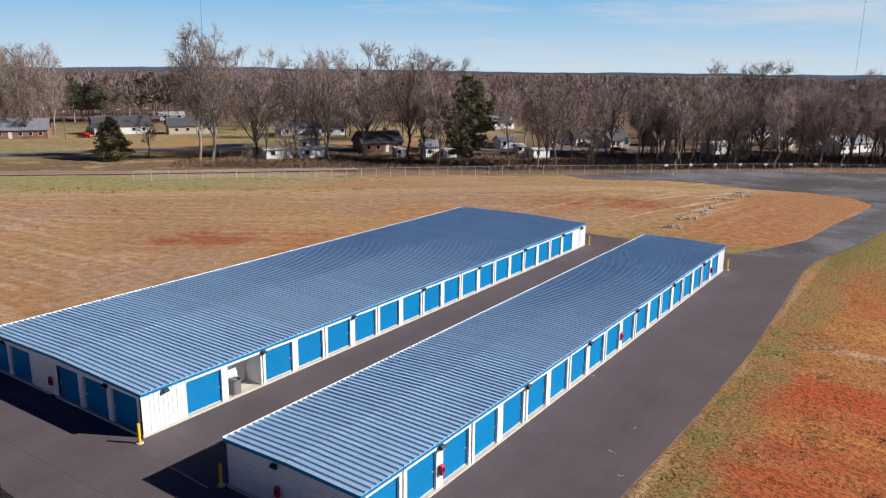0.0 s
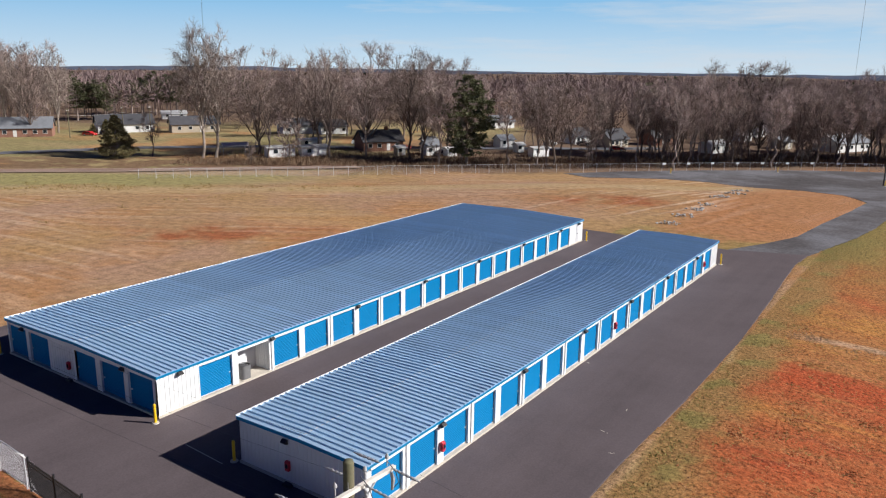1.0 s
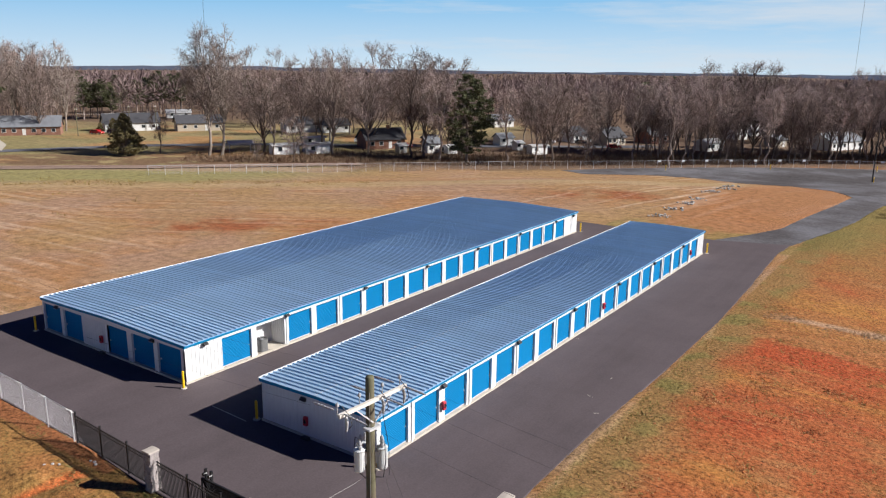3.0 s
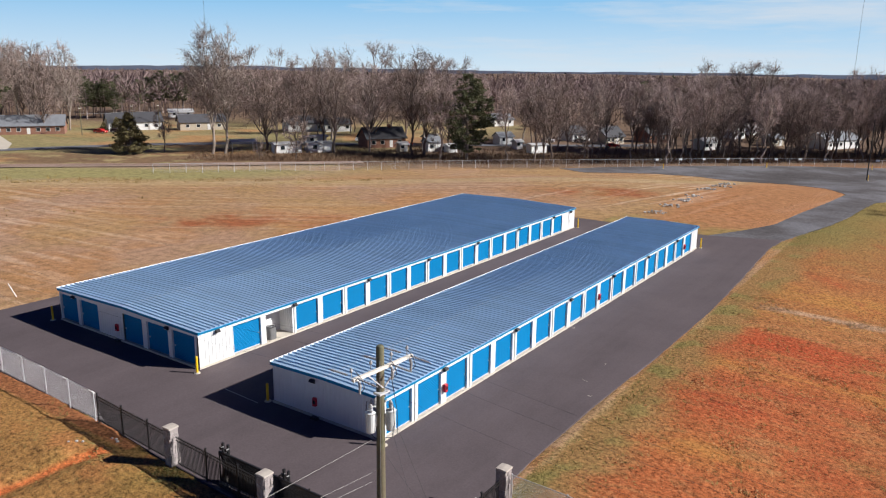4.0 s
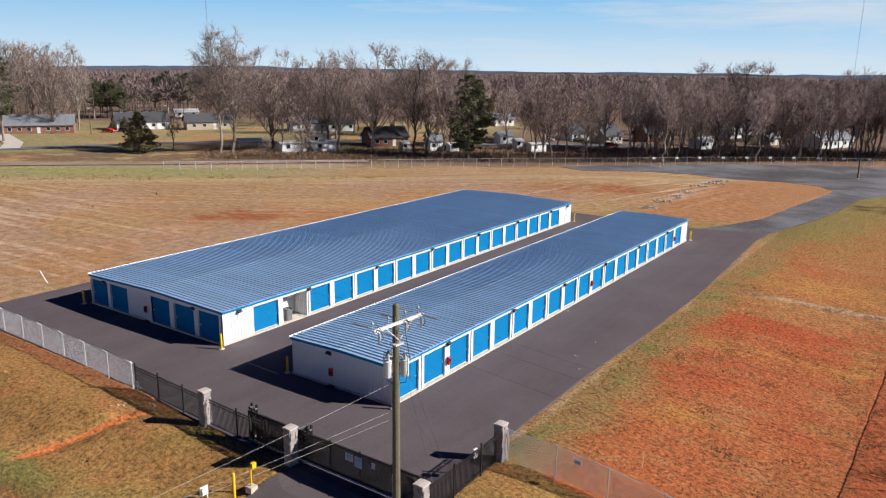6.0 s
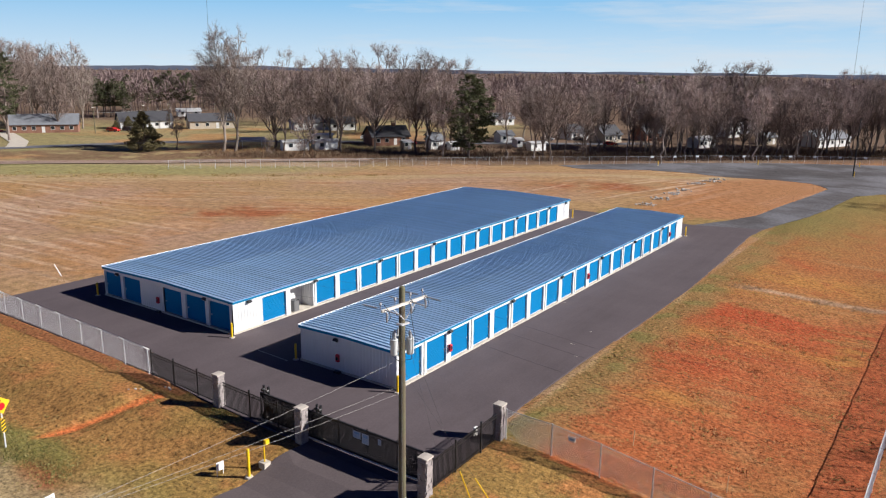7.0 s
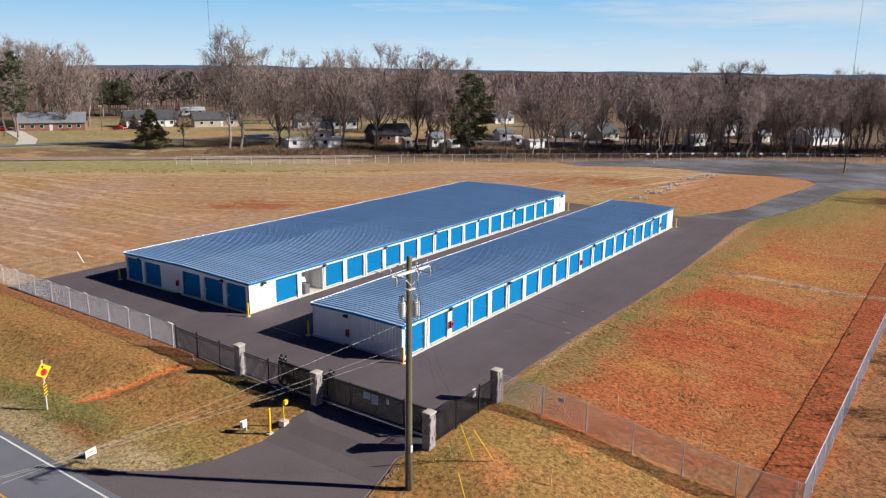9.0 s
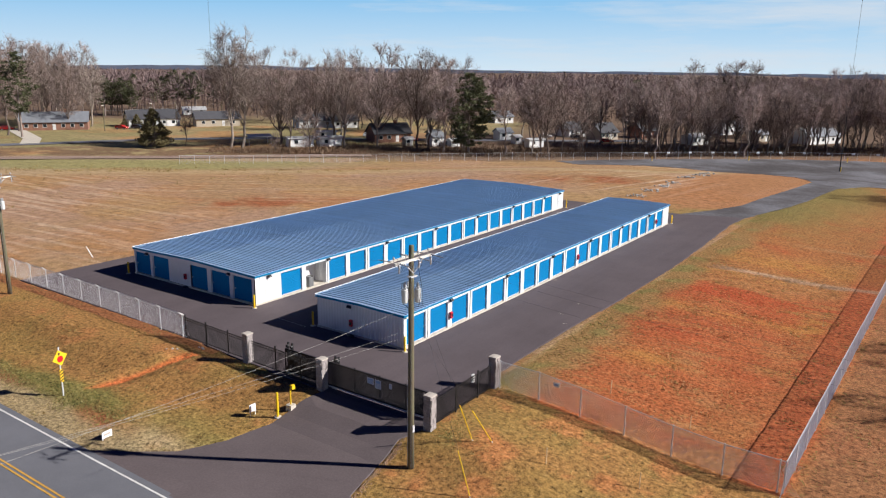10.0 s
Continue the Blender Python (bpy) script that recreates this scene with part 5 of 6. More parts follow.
RNG = random.Random(11)
CONE = ((0, 0.95), (0.12, 1.0), (0.5, 0.66), (0.85, 0.26), (1, 0.06))
KIND = dict(
    tall=bare_tree(1, 29, 11.5, 0.26, M["bark_pale"], M["twigs_pale"], 14, 0.033, 7, 0.16),
    tall_b=bare_tree(2, 28, 11, 0.24, M["bark_pale"], M["twigs_pale"], 13, 0.033, 6, 0.18),
    broad=bare_tree(3, 27, 22, 0.18, M["bark"], M["twigs"], 16, 0.033, 7, 0.08),
    oak=bare_tree(12, 22, 18, 0.22, M["bark_pale"], M["twigs"], 15, 0.033, 6, 0.04),
    mid=bare_tree(4, 25, 13, 0.22, M["bark"], M["twigs"], 12),
    mid_b=bare_tree(5, 25, 15, 0.26, M["bark"], M["twigs"], 12),
    slim=bare_tree(6, 24, 8, 0.34, M["bark_dark"], M["twigs_dark"], 9, 0.03, 5, 0.14),
    slim_b=bare_tree(7, 24, 7, 0.40, M["bark_dark"], M["twigs_dark"], 8, 0.03, 5, 0.14),
    slim_c=bare_tree(9, 24, 10, 0.28, M["bark"], M["twigs"], 9, 0.03, 5, 0.12),
    sapling=bare_tree(10, 11, 6, 0.12, M["bark"], M["twigs"], 7, 0.03, 4, 0.1),
    dark=bare_tree(8, 26, 13, 0.28, M["bark_dark"], M["twigs_dark"], 10),
    pine=pine(21, 22.5, 7.0, 0.12, M["needles"]),
    cedar=pine(22, 10, 4.6, 0.03, M["cedar"], 0.026, 10, 0.15, CONE),
    pine_b=pine(23, 20, 4.6, 0.3, M["needles"], 0.035, 7),
)
for k in list(KIND.values()):
    k.location = (0, 0, 0)
GREY = "leafless grey broadleaf tree with fine bare twigs"
DARK = "leafless dark slender tree at the wood's edge"
# trees that stand out singly, with their heights
for kind, x, y, h in (("tall", -137, 97, 29), ("tall_b", -135, 99.5, 28.5), ("broad", -133, 112, 25.5), ("mid", -125, 119, 23), ("slim_c", -126, 109, 18), ("mid_b", -125, 126, 24), ("mid", -116, 121, 25), ("tall_b", -129, 133, 24),
                      ("broad", -119, 141, 27.5), ("mid_b", -99, 134, 25), ("mid", -97, 136.5, 25.5), ("tall_b", -108, 150, 25), ("broad", -104, 158, 24), ("dark", -112, 131, 22), ("mid", -93, 148, 24),
                      ("oak", -88, 190, 21.7), ("oak", -99, 196, 21), ("mid", -76, 176, 19), ("tall_b", -66, 179, 17), ("mid_b", -51, 193, 22.5), ("tall", -41, 201, 26.5), ("broad", -29, 210, 27.5), ("tall", -26, 215, 26.5), ("tall_b", -33, 207, 25.5),
                      ("mid", -17, 223, 22), ("mid_b", 0, 233, 25), ("dark", 5, 236, 24), ("slim_c", -149, 91, 10.5),
                      ("mid_b", -217, 75, 24), ("mid", -224, 99, 19), ("broad", -232, 76, 26), ("mid_b", -236, 90, 30), ("tall", -241, 99, 29), ("mid", -240, 108, 29), ("mid_b", -252, 84, 29), ("tall_b", -232, 112, 27), ("mid", -247, 117, 30), ("mid_b", -253, 100, 29), ("dark", -262, 92, 30), ("mid", -228, 84, 27), ("mid_b", -244, 92, 30), ("dark", -249, 108, 30), ("mid", -236, 102, 26), ("mid_b", -265, 116, 29), ("mid", -270, 104, 31),
                      ("mid", -258, 110, 28), ("mid", -196, 166, 17), ("mid_b", -186, 158, 17), ("mid", -188, 176, 18), ("dark", -202, 180, 17),
                      ("mid", -166, 150, 16), ("mid_b", -158, 158, 17), ("mid", -152, 168, 18), ("dark", -160, 176, 18), ("mid_b", -146, 184, 18), ("mid", -140, 166, 18), ("broad", -134, 176, 21), ("mid", -126, 170, 20)):
    full = dict(tall=29, tall_b=28, broad=27, oak=22, mid=25, mid_b=25, slim_c=24, dark=26)[kind]
    plant(KIND[kind], x, y, (1.1 if x > -200 and y < 185 else 1.0) * h / full, GREY, "bare trees")
plant(KIND["pine"], -84, 138, 1.0, "tall dark green pine standing among bare trees", "evergreens", wide=1.18)
plant(KIND["cedar"], -152.6, 83.6, 1.05, "bushy dark green cedar beside the far road", "evergreens")
for x, y, s in ((-207, 74.5, 1.3), (-213, 118, 0.5), (-210, 121, 0.4), (-216, 115, 0.35)):
    plant(KIND["pine_b" if s > 1 else "cedar"], x, y, s, "dark evergreen tree near a house", "evergreens")
for x, y, h in ((-279, 146, 17.6), (-284, 152, 15.3), (-282, 154, 15.8), (-277, 153, 16.7), (-282, 160, 15.3), (-274, 156, 13.5), (-307, 180, 18.0), (-293, 180, 16.0), (-299, 189, 17.0), (-294, 193, 20.0), (-291, 197, 18.7), (-296, 206, 19.0), (-69, 227, 20.7)):
    plant(KIND["pine_b"], x, y, h / 20, "dark green pine behind the houses", "far pines", wide=1.4)
CLEAR = [(-134, 239), (-119, 145), (-87, 211), (-75, 211), (-43, 215), (-29, 243), (-12, 249), (-98, 181), (-79, 168), (-102, 147), (-126, 113), (-121, 120), (-88, 172)]


def in_clearing(x, y):
    """True close to the houses, on their sunny side, and in the clearing before the tall pine."""
    a, b = Vector((27, -33)), Vector((-81.5, 137))
    d = (b - a).normalized()
    v = Vector((x, y)) - a
    for p, q in CLEAR:
        run, off = (x - p) * 0.88 + (y - q) * 0.47, abs((y - q) * 0.88 - (x - p) * 0.47)
        if (x - p) ** 2 + (y - q) ** 2 < 90 or (0 < run < 30 and off < 6):
            return True
    return abs(v.x * d.y - v.y * d.x) < 8 and v.dot(d) < (b - a).length + 4


# belt of woods behind the far fence, thicker towards the east
for x, y, s in ((43, 117, 0.8), (51, 125, 0.85), (49, 23, 0.6), (53, 37, 0.7)):
    plant(KIND["mid"], x, y, s, "leafless tree outside the chain link fence", "bare trees")
count = 0
while count < 112:
    s, n = RNG.uniform(-10, 175), 150 + abs(RNG.gauss(0, 1)) * 46
    x, y = 0.735 * s - 0.678 * n, 0.678 * s + 0.735 * n
    east_side = smooth(-105, -40, x)
    if x < -200 or x > 75 or RNG.random() > 0.24 + 0.76 * east_side:
        continue
    if (-123 < x < -90 and 150 < n < 166) or in_clearing(x, y):
        continue
    count += 1
    if RNG.random() < 0.35 + 0.4 * east_side:
        plant(KIND[RNG.choice(("slim", "slim_b", "slim_c"))], x, y, RNG.uniform(0.72, 0.95), DARK, "woods trees")
    else:
        plant(KIND[RNG.choice(("mid", "mid_b", "dark", "slim_c"))], x, y, RNG.uniform(0.7, 0.92), GREY, "woods trees")
for i in range(36):
    s, n = RNG.uniform(-30, 175), 152 + abs(RNG.gauss(0, 1)) * 28
    x, y = 0.735 * s - 0.678 * n, 0.678 * s + 0.735 * n
    if -122 < x < 70 and not in_clearing(x, y):
        plant(KIND["sapling"], x, y, RNG.uniform(0.5, 1.15), "young leafless tree in the undergrowth", "saplings")
for i in range(40):
    s, n = RNG.uniform(125, 235), 152 + abs(RNG.gauss(0, 1)) * 34
    x, y = 0.735 * s - 0.678 * n, 0.678 * s + 0.735 * n
    if not in_clearing(x, y):
        plant(KIND[RNG.choice(("slim", "slim_b", "dark"))], x, y, RNG.uniform(0.75, 0.98), DARK, "woods trees")
for i in range(12):
    a, d = radians(RNG.uniform(46, 62)), RNG.uniform(380, 520)
    plant(KIND["pine_b"], 33 - math.sin(a) * d, -42 + math.cos(a) * d, RNG.uniform(0.7, 1.0), "dark green pine in the distant woods", "far pines")
for k in KIND.values():
    for o in list(k.children) + [k]:
        bpy.data.objects.remove(o)


def far_woods():
    """Woods that roll away to the horizon: thousands of small bare crowns in one mesh."""
    rng = random.Random(5)
    bare, green = Build(), Build()
    for i in range(5200):
        a = radians(34.5 + rng.uniform(-40, 40))
        d = 250 + 2300 * rng.random() ** 1.55
        x, y = 33 - math.sin(a) * d, -42 + math.cos(a) * d
        n = -0.678 * x + 0.735 * y
        if n < (225 if x > -70 else 285) + rng.uniform(-20, 20):
            continue
        z = ground_z(x, y)
        h = rng.uniform(14, 22)
        w = 0.055 + d * 0.00036
        if rng.random() < 0.045:
            for _ in range(26):
                c = Vector((x + rng.gauss(0, 1.7), y + rng.gauss(0, 1.7), z + h * rng.uniform(0.3, 1.0)))
                dd = Vector((rng.gauss(0, 1), rng.gauss(0, 1), rng.gauss(0, 0.5))).normalized()
                green.sliver(c, c + dd * rng.uniform(1.5, 3), 0.9, dd.cross(Vector((0, 0.3, 1))).normalized())
            continue
        top = Vector((x, y, z + h))
        bare.sliver((x, y, z), top, w * 0.8, Vector((0.82, 0.57, 0)))
        wide = h * rng.uniform(0.2, 0.34)
        for _ in range(95 if d < 600 else 36):
            v, turn = rng.uniform(-0.9, 1.0), rng.uniform(0, 6.28)
            r = math.sqrt(1 - v * v) * wide
            q = Vector((x + math.cos(turn) * r, y + math.sin(turn) * r, z + h * (0.6 + 0.4 * v)))
            p = q.lerp(Vector((x, y, z + h * (0.35 + 0.3 * (v + 0.9) / 1.9))), rng.uniform(0.3, 0.75))
            bare.sliver(p, q, w, Vector((rng.gauss(0, 1), rng.gauss(0, 1), rng.gauss(0, 0.4))).normalized())
    tagged(part("far_woods", bare, M["far_woods"], kind="stuff"), "bare brown winter woods rolling to the horizon", "woods")
    tagged(part("far_pines", green, M["far_pines"], kind="stuff"), "dark pines scattered through the distant woods", "woods")


far_woods()


def brush():
    """Dry undergrowth along the far fence and under the trees."""
    rng = random.Random(8)
    b = Build()
    for i in range(36000):
        s, n = rng.uniform(-40, 190), 151 + abs(rng.gauss(0, 1)) * 12
        x, y = 0.735 * s - 0.678 * n, 0.678 * s + 0.735 * n
        if x < -215 or rng.random() < 0.62 * smooth(-108, -175, x + 14 * noise.noise(Vector((x / 9, y / 9, 4)))):
            continue
        h = rng.uniform(0.4, 2.0) * (1 - 0.5 * smooth(-110, -150, x)) * (0.6 + 0.7 * noise.noise(Vector((x / 6, y / 6, 0))) + 0.2)
        if h < 0.3:
            continue
        p = Vector((x, y, ground_z(x, y) - 0.05))
        q = p + Vector((rng.gauss(0, 0.7), rng.gauss(0, 0.7), h))
        b.sliver(p, q, rng.uniform(0.04, 0.10), Vector((rng.gauss(0, 1), rng.gauss(0, 1), 0)).normalized())
    tagged(part("brush", b, M["brush"], kind="stuff"), "dry brown undergrowth along the far fence", "undergrowth")


brush()


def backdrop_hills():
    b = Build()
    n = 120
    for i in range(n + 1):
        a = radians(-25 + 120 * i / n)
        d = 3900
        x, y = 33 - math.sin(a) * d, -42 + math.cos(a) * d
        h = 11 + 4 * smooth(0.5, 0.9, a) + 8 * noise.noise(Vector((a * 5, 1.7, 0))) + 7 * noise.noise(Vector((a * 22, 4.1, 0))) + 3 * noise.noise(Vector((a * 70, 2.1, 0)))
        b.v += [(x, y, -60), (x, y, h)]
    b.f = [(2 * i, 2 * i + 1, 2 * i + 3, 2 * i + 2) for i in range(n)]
    # this strip glows; its haze blue sits in the emission colour
    tagged(part("backdrop", b, M["hills"], kind="structure"), "distant wooded hills on the horizon, glowing haze blue", "hills")


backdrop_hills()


def radio_mast(x, y, h):
    mast = thing("radio_mast", "tall thin lattice radio mast in the far distance", "radio mast", "radio masts", at=Matrix.Translation((x, y, ground_z(x, y))))
    legs = [(0.45 * math.cos(a), 0.45 * math.sin(a)) for a in (0.3, 2.4, 4.5)]
    for u, w in legs:
        part("leg", Build().beam((u, w, 0), (u, w, h), 0.09), M["dark_metal"], mast)
    lattice = Build()
    for i in range(int(h / 4)):
        for j in range(3):
            (a, b_), (c, d) = legs[j], legs[(j + 1) % 3]
            lattice.beam((a, b_, i * 4), (c, d, i * 4 + 4), 0.05)
    part("bracing", lattice, M["dark_metal"], mast)


def out_at(heading, d):
    a = radians(heading)
    return 33 - math.sin(a) * d, -42 + math.cos(a) * d


radio_mast(*out_at(34.6 + 17.05, 1500), 420)
radio_mast(*out_at(34.6 - 27.6, 1500), 420)


# ---- houses, sheds and vehicles beyond the fence ----
def house(x, y, turn, length, depth, eave, rise, wall, roof, label, windows=4, chimney=False, sink=0.0, category="house"):
    z = ground_z(x, y) - sink
    h = thing("house" if category == "house" else "shed", label, category, "houses" if category == "house" else "sheds", at=Matrix.Translation((x, y, z)) @ Matrix.Rotation(radians(turn), 4, "Z"))
    l, d = length / 2, depth / 2
    body = Build().prism([(-d, -0.3), (d, -0.3), (d, eave), (0, eave + rise * 0.93), (-d, eave)], "x", -l, l)
    walls = part("wall", body, wall, h)
    o = 0.45
    slope = rise / d
    r = Build()
    for s in (-1, 1):
        r.prism([(0, eave + rise), (s * (d + o), eave - slope * o), (s * (d + o), eave - slope * o + 0.18), (0, eave + rise + 0.2)], "x", -l - o, l + o)
    top = part("roof", r, roof, h)
    if chimney:
        part("chimney", Build().box(l * 0.3, l * 0.3 + 0.9, -0.4, 0.5, eave, eave + rise + 1.0), M["brick"], top)
    for side in (-1, 1):
        for i in range(windows):
            wx = -l + (i + 0.7) * length / (windows + 0.4)
            if i == windows // 2:
                dr = part("door", Build().box(wx - 0.5, wx + 0.5, *sorted((side * d, side * (d + 0.05))), 0.1, 2.15), M["siding"], h)
                continue
            w = part("window", Build().box(wx - 0.65, wx + 0.65, *sorted((side * d, side * (d + 0.06))), 0.95, 2.2), M["siding"], h)
            part("pane", Build().box(wx - 0.55, wx + 0.55, *sorted((side * (d + 0.06), side * (d + 0.08))), 1.05, 2.1), M["glass"], w)
    return h


house(-229, 97, 56, 21, 9, 2.9, 3.0, M["brick"], M["shingle_grey"], "long low brick house with a grey shingle roof", 7, True)
house(-220, 129, 66, 18, 10, 2.9, 2.9, M["siding"], M["shingle"], "white sided outbuilding with a dark roof", 5)
house(-203, 145, 62, 16, 8, 2.9, 2.4, M["tan_siding"], M["shingle"], "tan house with a dark roof", 4)
house(-264, 181, 60, 10, 6, 2.2, 1.2, M["siding"], M["tin"], "white house far behind the trees", 3)
house(-134, 239, 62, 9, 8, 2.7, 2.0, M["siding"], M["shingle_grey"], "white house with a grey roof among bare trees", 3, True)
house(-119, 145, 60, 12, 8.5, 2.8, 2.8, M["brick"], M["shingle"], "brick house with a steep dark roof", 4, True)
house(-87, 211, 65, 8, 8, 2.7, 2.4, M["siding"], M["shingle"], "white house with a dark roof among bare trees", 4)
house(-75, 211, 65, 8, 8, 2.7, 2.9, M["tan_siding"], M["shingle"], "tan house with a dark roof among bare trees", 4)
house(-66, 228, 62, 8, 8, 2.8, 2.8, M["brick"], M["shingle"], "brick house behind the wood", 3)
house(-43, 215, 66, 8, 5, 2.7, 0.9, M["siding"], M["tin"], "white mobile home behind the wood", 4)
house(-47, 263, 64, 6, 6, 4.8, 2.6, M["siding"], M["shingle_grey"], "white two storey house behind the wood", 3)
house(-12, 249, 64, 17, 9, 2.9, 2.4, M["siding"], M["shingle_grey"], "long white house behind the wood", 6)
house(-29, 243, 60, 5, 5, 2.6, 1.2, M["tan_siding"], M["shingle_grey"], "small tan garage behind the wood", 2)
house(-47, 286, 64, 7, 7, 2.8, 2.2, M["siding"], M["tin"], "white house with a pale roof behind the wood", 4)
house(-172, 165, 62, 13, 8, 2.8, 2.4, M["siding"], M["shingle"], "white house with a dark roof on a lawn", 4)
house(-163, 172, 64, 10, 7, 2.7, 2.0, M["siding"], M["shingle"], "low white house with a dark roof", 4)
for x, y, t, l, d, e, r, w, lab in ((-98, 181, 64, 5.2, 4, 2.5, 1.2, "siding", "white garden shed under bare trees"), (-88, 172.5, 66, 2.2, 2.6, 2.2, 0.6, "siding", "small white shed under bare trees"),
                                    (-79, 168, 66, 5.6, 2.6, 2.5, 0.25, "siding", "white box trailer parked under bare trees"), (-102, 147, 64, 4.2, 3.6, 2.9, 1.1, "siding", "white shed with a pale gable"),
                                    (-107, 139.5, 66, 2.5, 2.5, 2.2, 0.5, "tan_siding", "small tan shed beside the brick house"), (-97, 149.5, 66, 3.0, 2.4, 2.0, 0.4, "siding", "low white shed among bare trees"),
                                    (-126, 113, 66, 7.5, 2.6, 2.6, 0.3, "siding", "white trailer parked behind the fence"), (-121.5, 120.5, 66, 7.0, 2.6, 2.6, 0.3, "siding", "white box trailer parked behind the fence"),
                                    (-135, 133, 66, 6.5, 2.5, 2.4, 0.3, "siding", "white camper trailer on the grass"), (-112, 160, 66, 4, 3, 2.4, 0.8, "tan_siding", "tan shed in a back yard")):
    house(x, y, t, l, d, e, r, M[w], M["tin" if r < 0.7 else "shingle_grey"], lab, 2, False, 0, "shed")
carport = thing("carport", "low open carport with a pale tin roof", "carport", at=Matrix.Translation((-139, 109, ground_z(-139, 109))) @ Matrix.Rotation(radians(60), 4, "Z"))
part("roof", Build().prism([(-3, 2.3), (0, 2.9), (3, 2.3), (3, 2.42), (0, 3.02), (-3, 2.42)], "x", -3.5, 3.5), M["tin"], carport)
for u in (-3.3, 3.3):
    for w in (-2.8, 2.8):
        part("post", Build().beam((u, w, -0.2), (u, w, 2.35), 0.1), M["galvanised"], carport)


def car(x, y, turn, paint, label, van=False):
    c = thing("car", label, "car", "parked cars", at=Matrix.Translation((x, y, ground_z(x, y) + 0.02)) @ Matrix.Rotation(radians(turn), 4, "Z"))
    h = 2.0 if van else 1.45
    part("body", Build().prism([(-2.2, 0.35), (2.2, 0.35), (2.25, 0.75), (2.1, 0.92), (1.1, 1.0), (0.5 if not van else 1.4, h), (-1.5, h), (-2.15, 1.0), (-2.25, 0.7)], "y", -0.88, 0.88), paint, c)
    for s in (-1, 1):
        part("side_window", Build().prism([(-1.7, 1.02), (0.9, 1.02), (0.4, h - 0.1), (-1.4, h - 0.1)], "y", *sorted((s * 0.881, s * 0.89))), M["glass"], c)
        for u in (-1.35, 1.4):
            wheel = part("wheel", Build().tube([(u, s * 0.72, 0.33), (u, s * 0.9, 0.33)], [0.33, 0.33], 14), M["rubber"], c)
            part("rim", Build().tube([(u, s * 0.9, 0.33), (u, s * 0.91, 0.33)], [0.2, 0.2], 10), M["galvanised"], wheel)
    for s in (-0.6, 0.6):
        part("headlight", Build().box(2.2, 2.27, s - 0.18, s + 0.18, 0.62, 0.78), M["plastic_white"], c)


for x, y, t, p, lab, v in ((-213, 112, 20, "car_red", "red car parked beside a house", False), (-211, 117, 30, "car_dark", "dark car parked beside a house", False), (-236, 84, 40, "car_red", "red pickup parked on a pale driveway", False),
                           (-114, 150, 10, "car_red", "red car parked behind the brick house", False), (-121, 147, 60, "car_white", "white van parked under bare trees", True), (-131, 150, 40, "car_white", "white car parked on the lawn", False),
                           (-68, 199, 30, "car_red", "red car parked among bare trees", False), (-90, 197, 20, "car_white", "white car parked among bare trees", False), (-99, 151, 30, "car_dark", "dark car parked beside a shed", False), (-82, 205, 35, "car_dark", "dark car parked beside a white house", False)):
    car(x, y, t, M[p], lab, v)


def telephone_pole(x, y):
    p = thing("telephone_pole", "thin wooden telephone pole beside a far house", "telephone pole", "telephone poles", at=Matrix.Translation((x, y, ground_z(x, y))) @ Matrix.Rotation(radians(35), 4, "Z"))
    part("pole", Build().tube([(0, 0, -0.3), (0, 0, 9.2)], [0.16, 0.11], 8), M["pole_wood"], p)
    part("crossarm", Build().box(-0.06, 0.06, -1.0, 1.0, 8.5, 8.62), M["pale_wood"], p, "bleached wooden crossarm")
    for u in (-0.9, 0.9):
        part("insulator", Build().tube([(0, u, 8.62), (0, u, 8.8), (0, u, 8.86)], [0.02, 0.06, 0.03], 7), M["porcelain"], p)
    return Vector((x, y, ground_z(x, y) + 8.7))


lines = [telephone_pole(x, y) for x, y in [(-210.7, 104.1), (-212.0, 123.5), (-210.2, 132.6), (-202.6, 147.5)]]
for a, b in zip(lines, lines[1:]):
    cable("pale telephone cable slung between thin wooden poles", hang(a - Vector((0, 0, 1.6)), b - Vector((0, 0, 1.6)), 0.5), 0.03, M["cable_pale"])
    cable("thin telephone wire slung between thin wooden poles", hang(a, b, 0.5), 0.012, M["cable_dark"])


def strip(name, pts, width, lift, mat, label, category="road"):
    """A road laid along a line of plan points."""
    b = Build()
    fine = along(pts, 4.0) + [(*pts[-1], math.atan2(pts[-1][1] - pts[-2][1], pts[-1][0] - pts[-2][0]))]
    for x, y, a in fine:
        for s in (-0.5, 0.5):
            px, py = x - math.sin(a) * s * width, y + math.cos(a) * s * width
            b.v.append((px, py, ground_z(x, y) + lift))
    b.f = [(2 * i, 2 * i + 2, 2 * i + 3, 2 * i + 1) for i in range(len(fine) - 1)]
    tagged(part(name, b, mat), label, category, kind="structure")


strip("far_road", [(-300, -60), (-215, 25), (-188, 60), (-179, 80), (-169, 101), (-152, 120), (-120, 150), (-60, 215)], 6.5, 0.12, M["old_asphalt"], "worn grey road beyond the field")
strip("far_drive", [(-186, 66), (-200, 74), (-240, 88)], 5, 0.16, M["concrete"], "pale concrete driveway of a far house", "driveway")
TRACK = [(-300, -110), (-200, -2), (-156, 46), (-131, 72), (-117, 90.5), (-100, 114)]
strip("railway_bed", TRACK, 5.5, 0.18, M["ballast"], "pale ballast bed of a railway line", "railway")
for off in (-0.75, 0.75):
    strip("rail", [(x - 0.68 * off, y + 0.73 * off) for x, y in TRACK], 0.35, 0.34, M["rust"], "rusty railway rail", "railway")


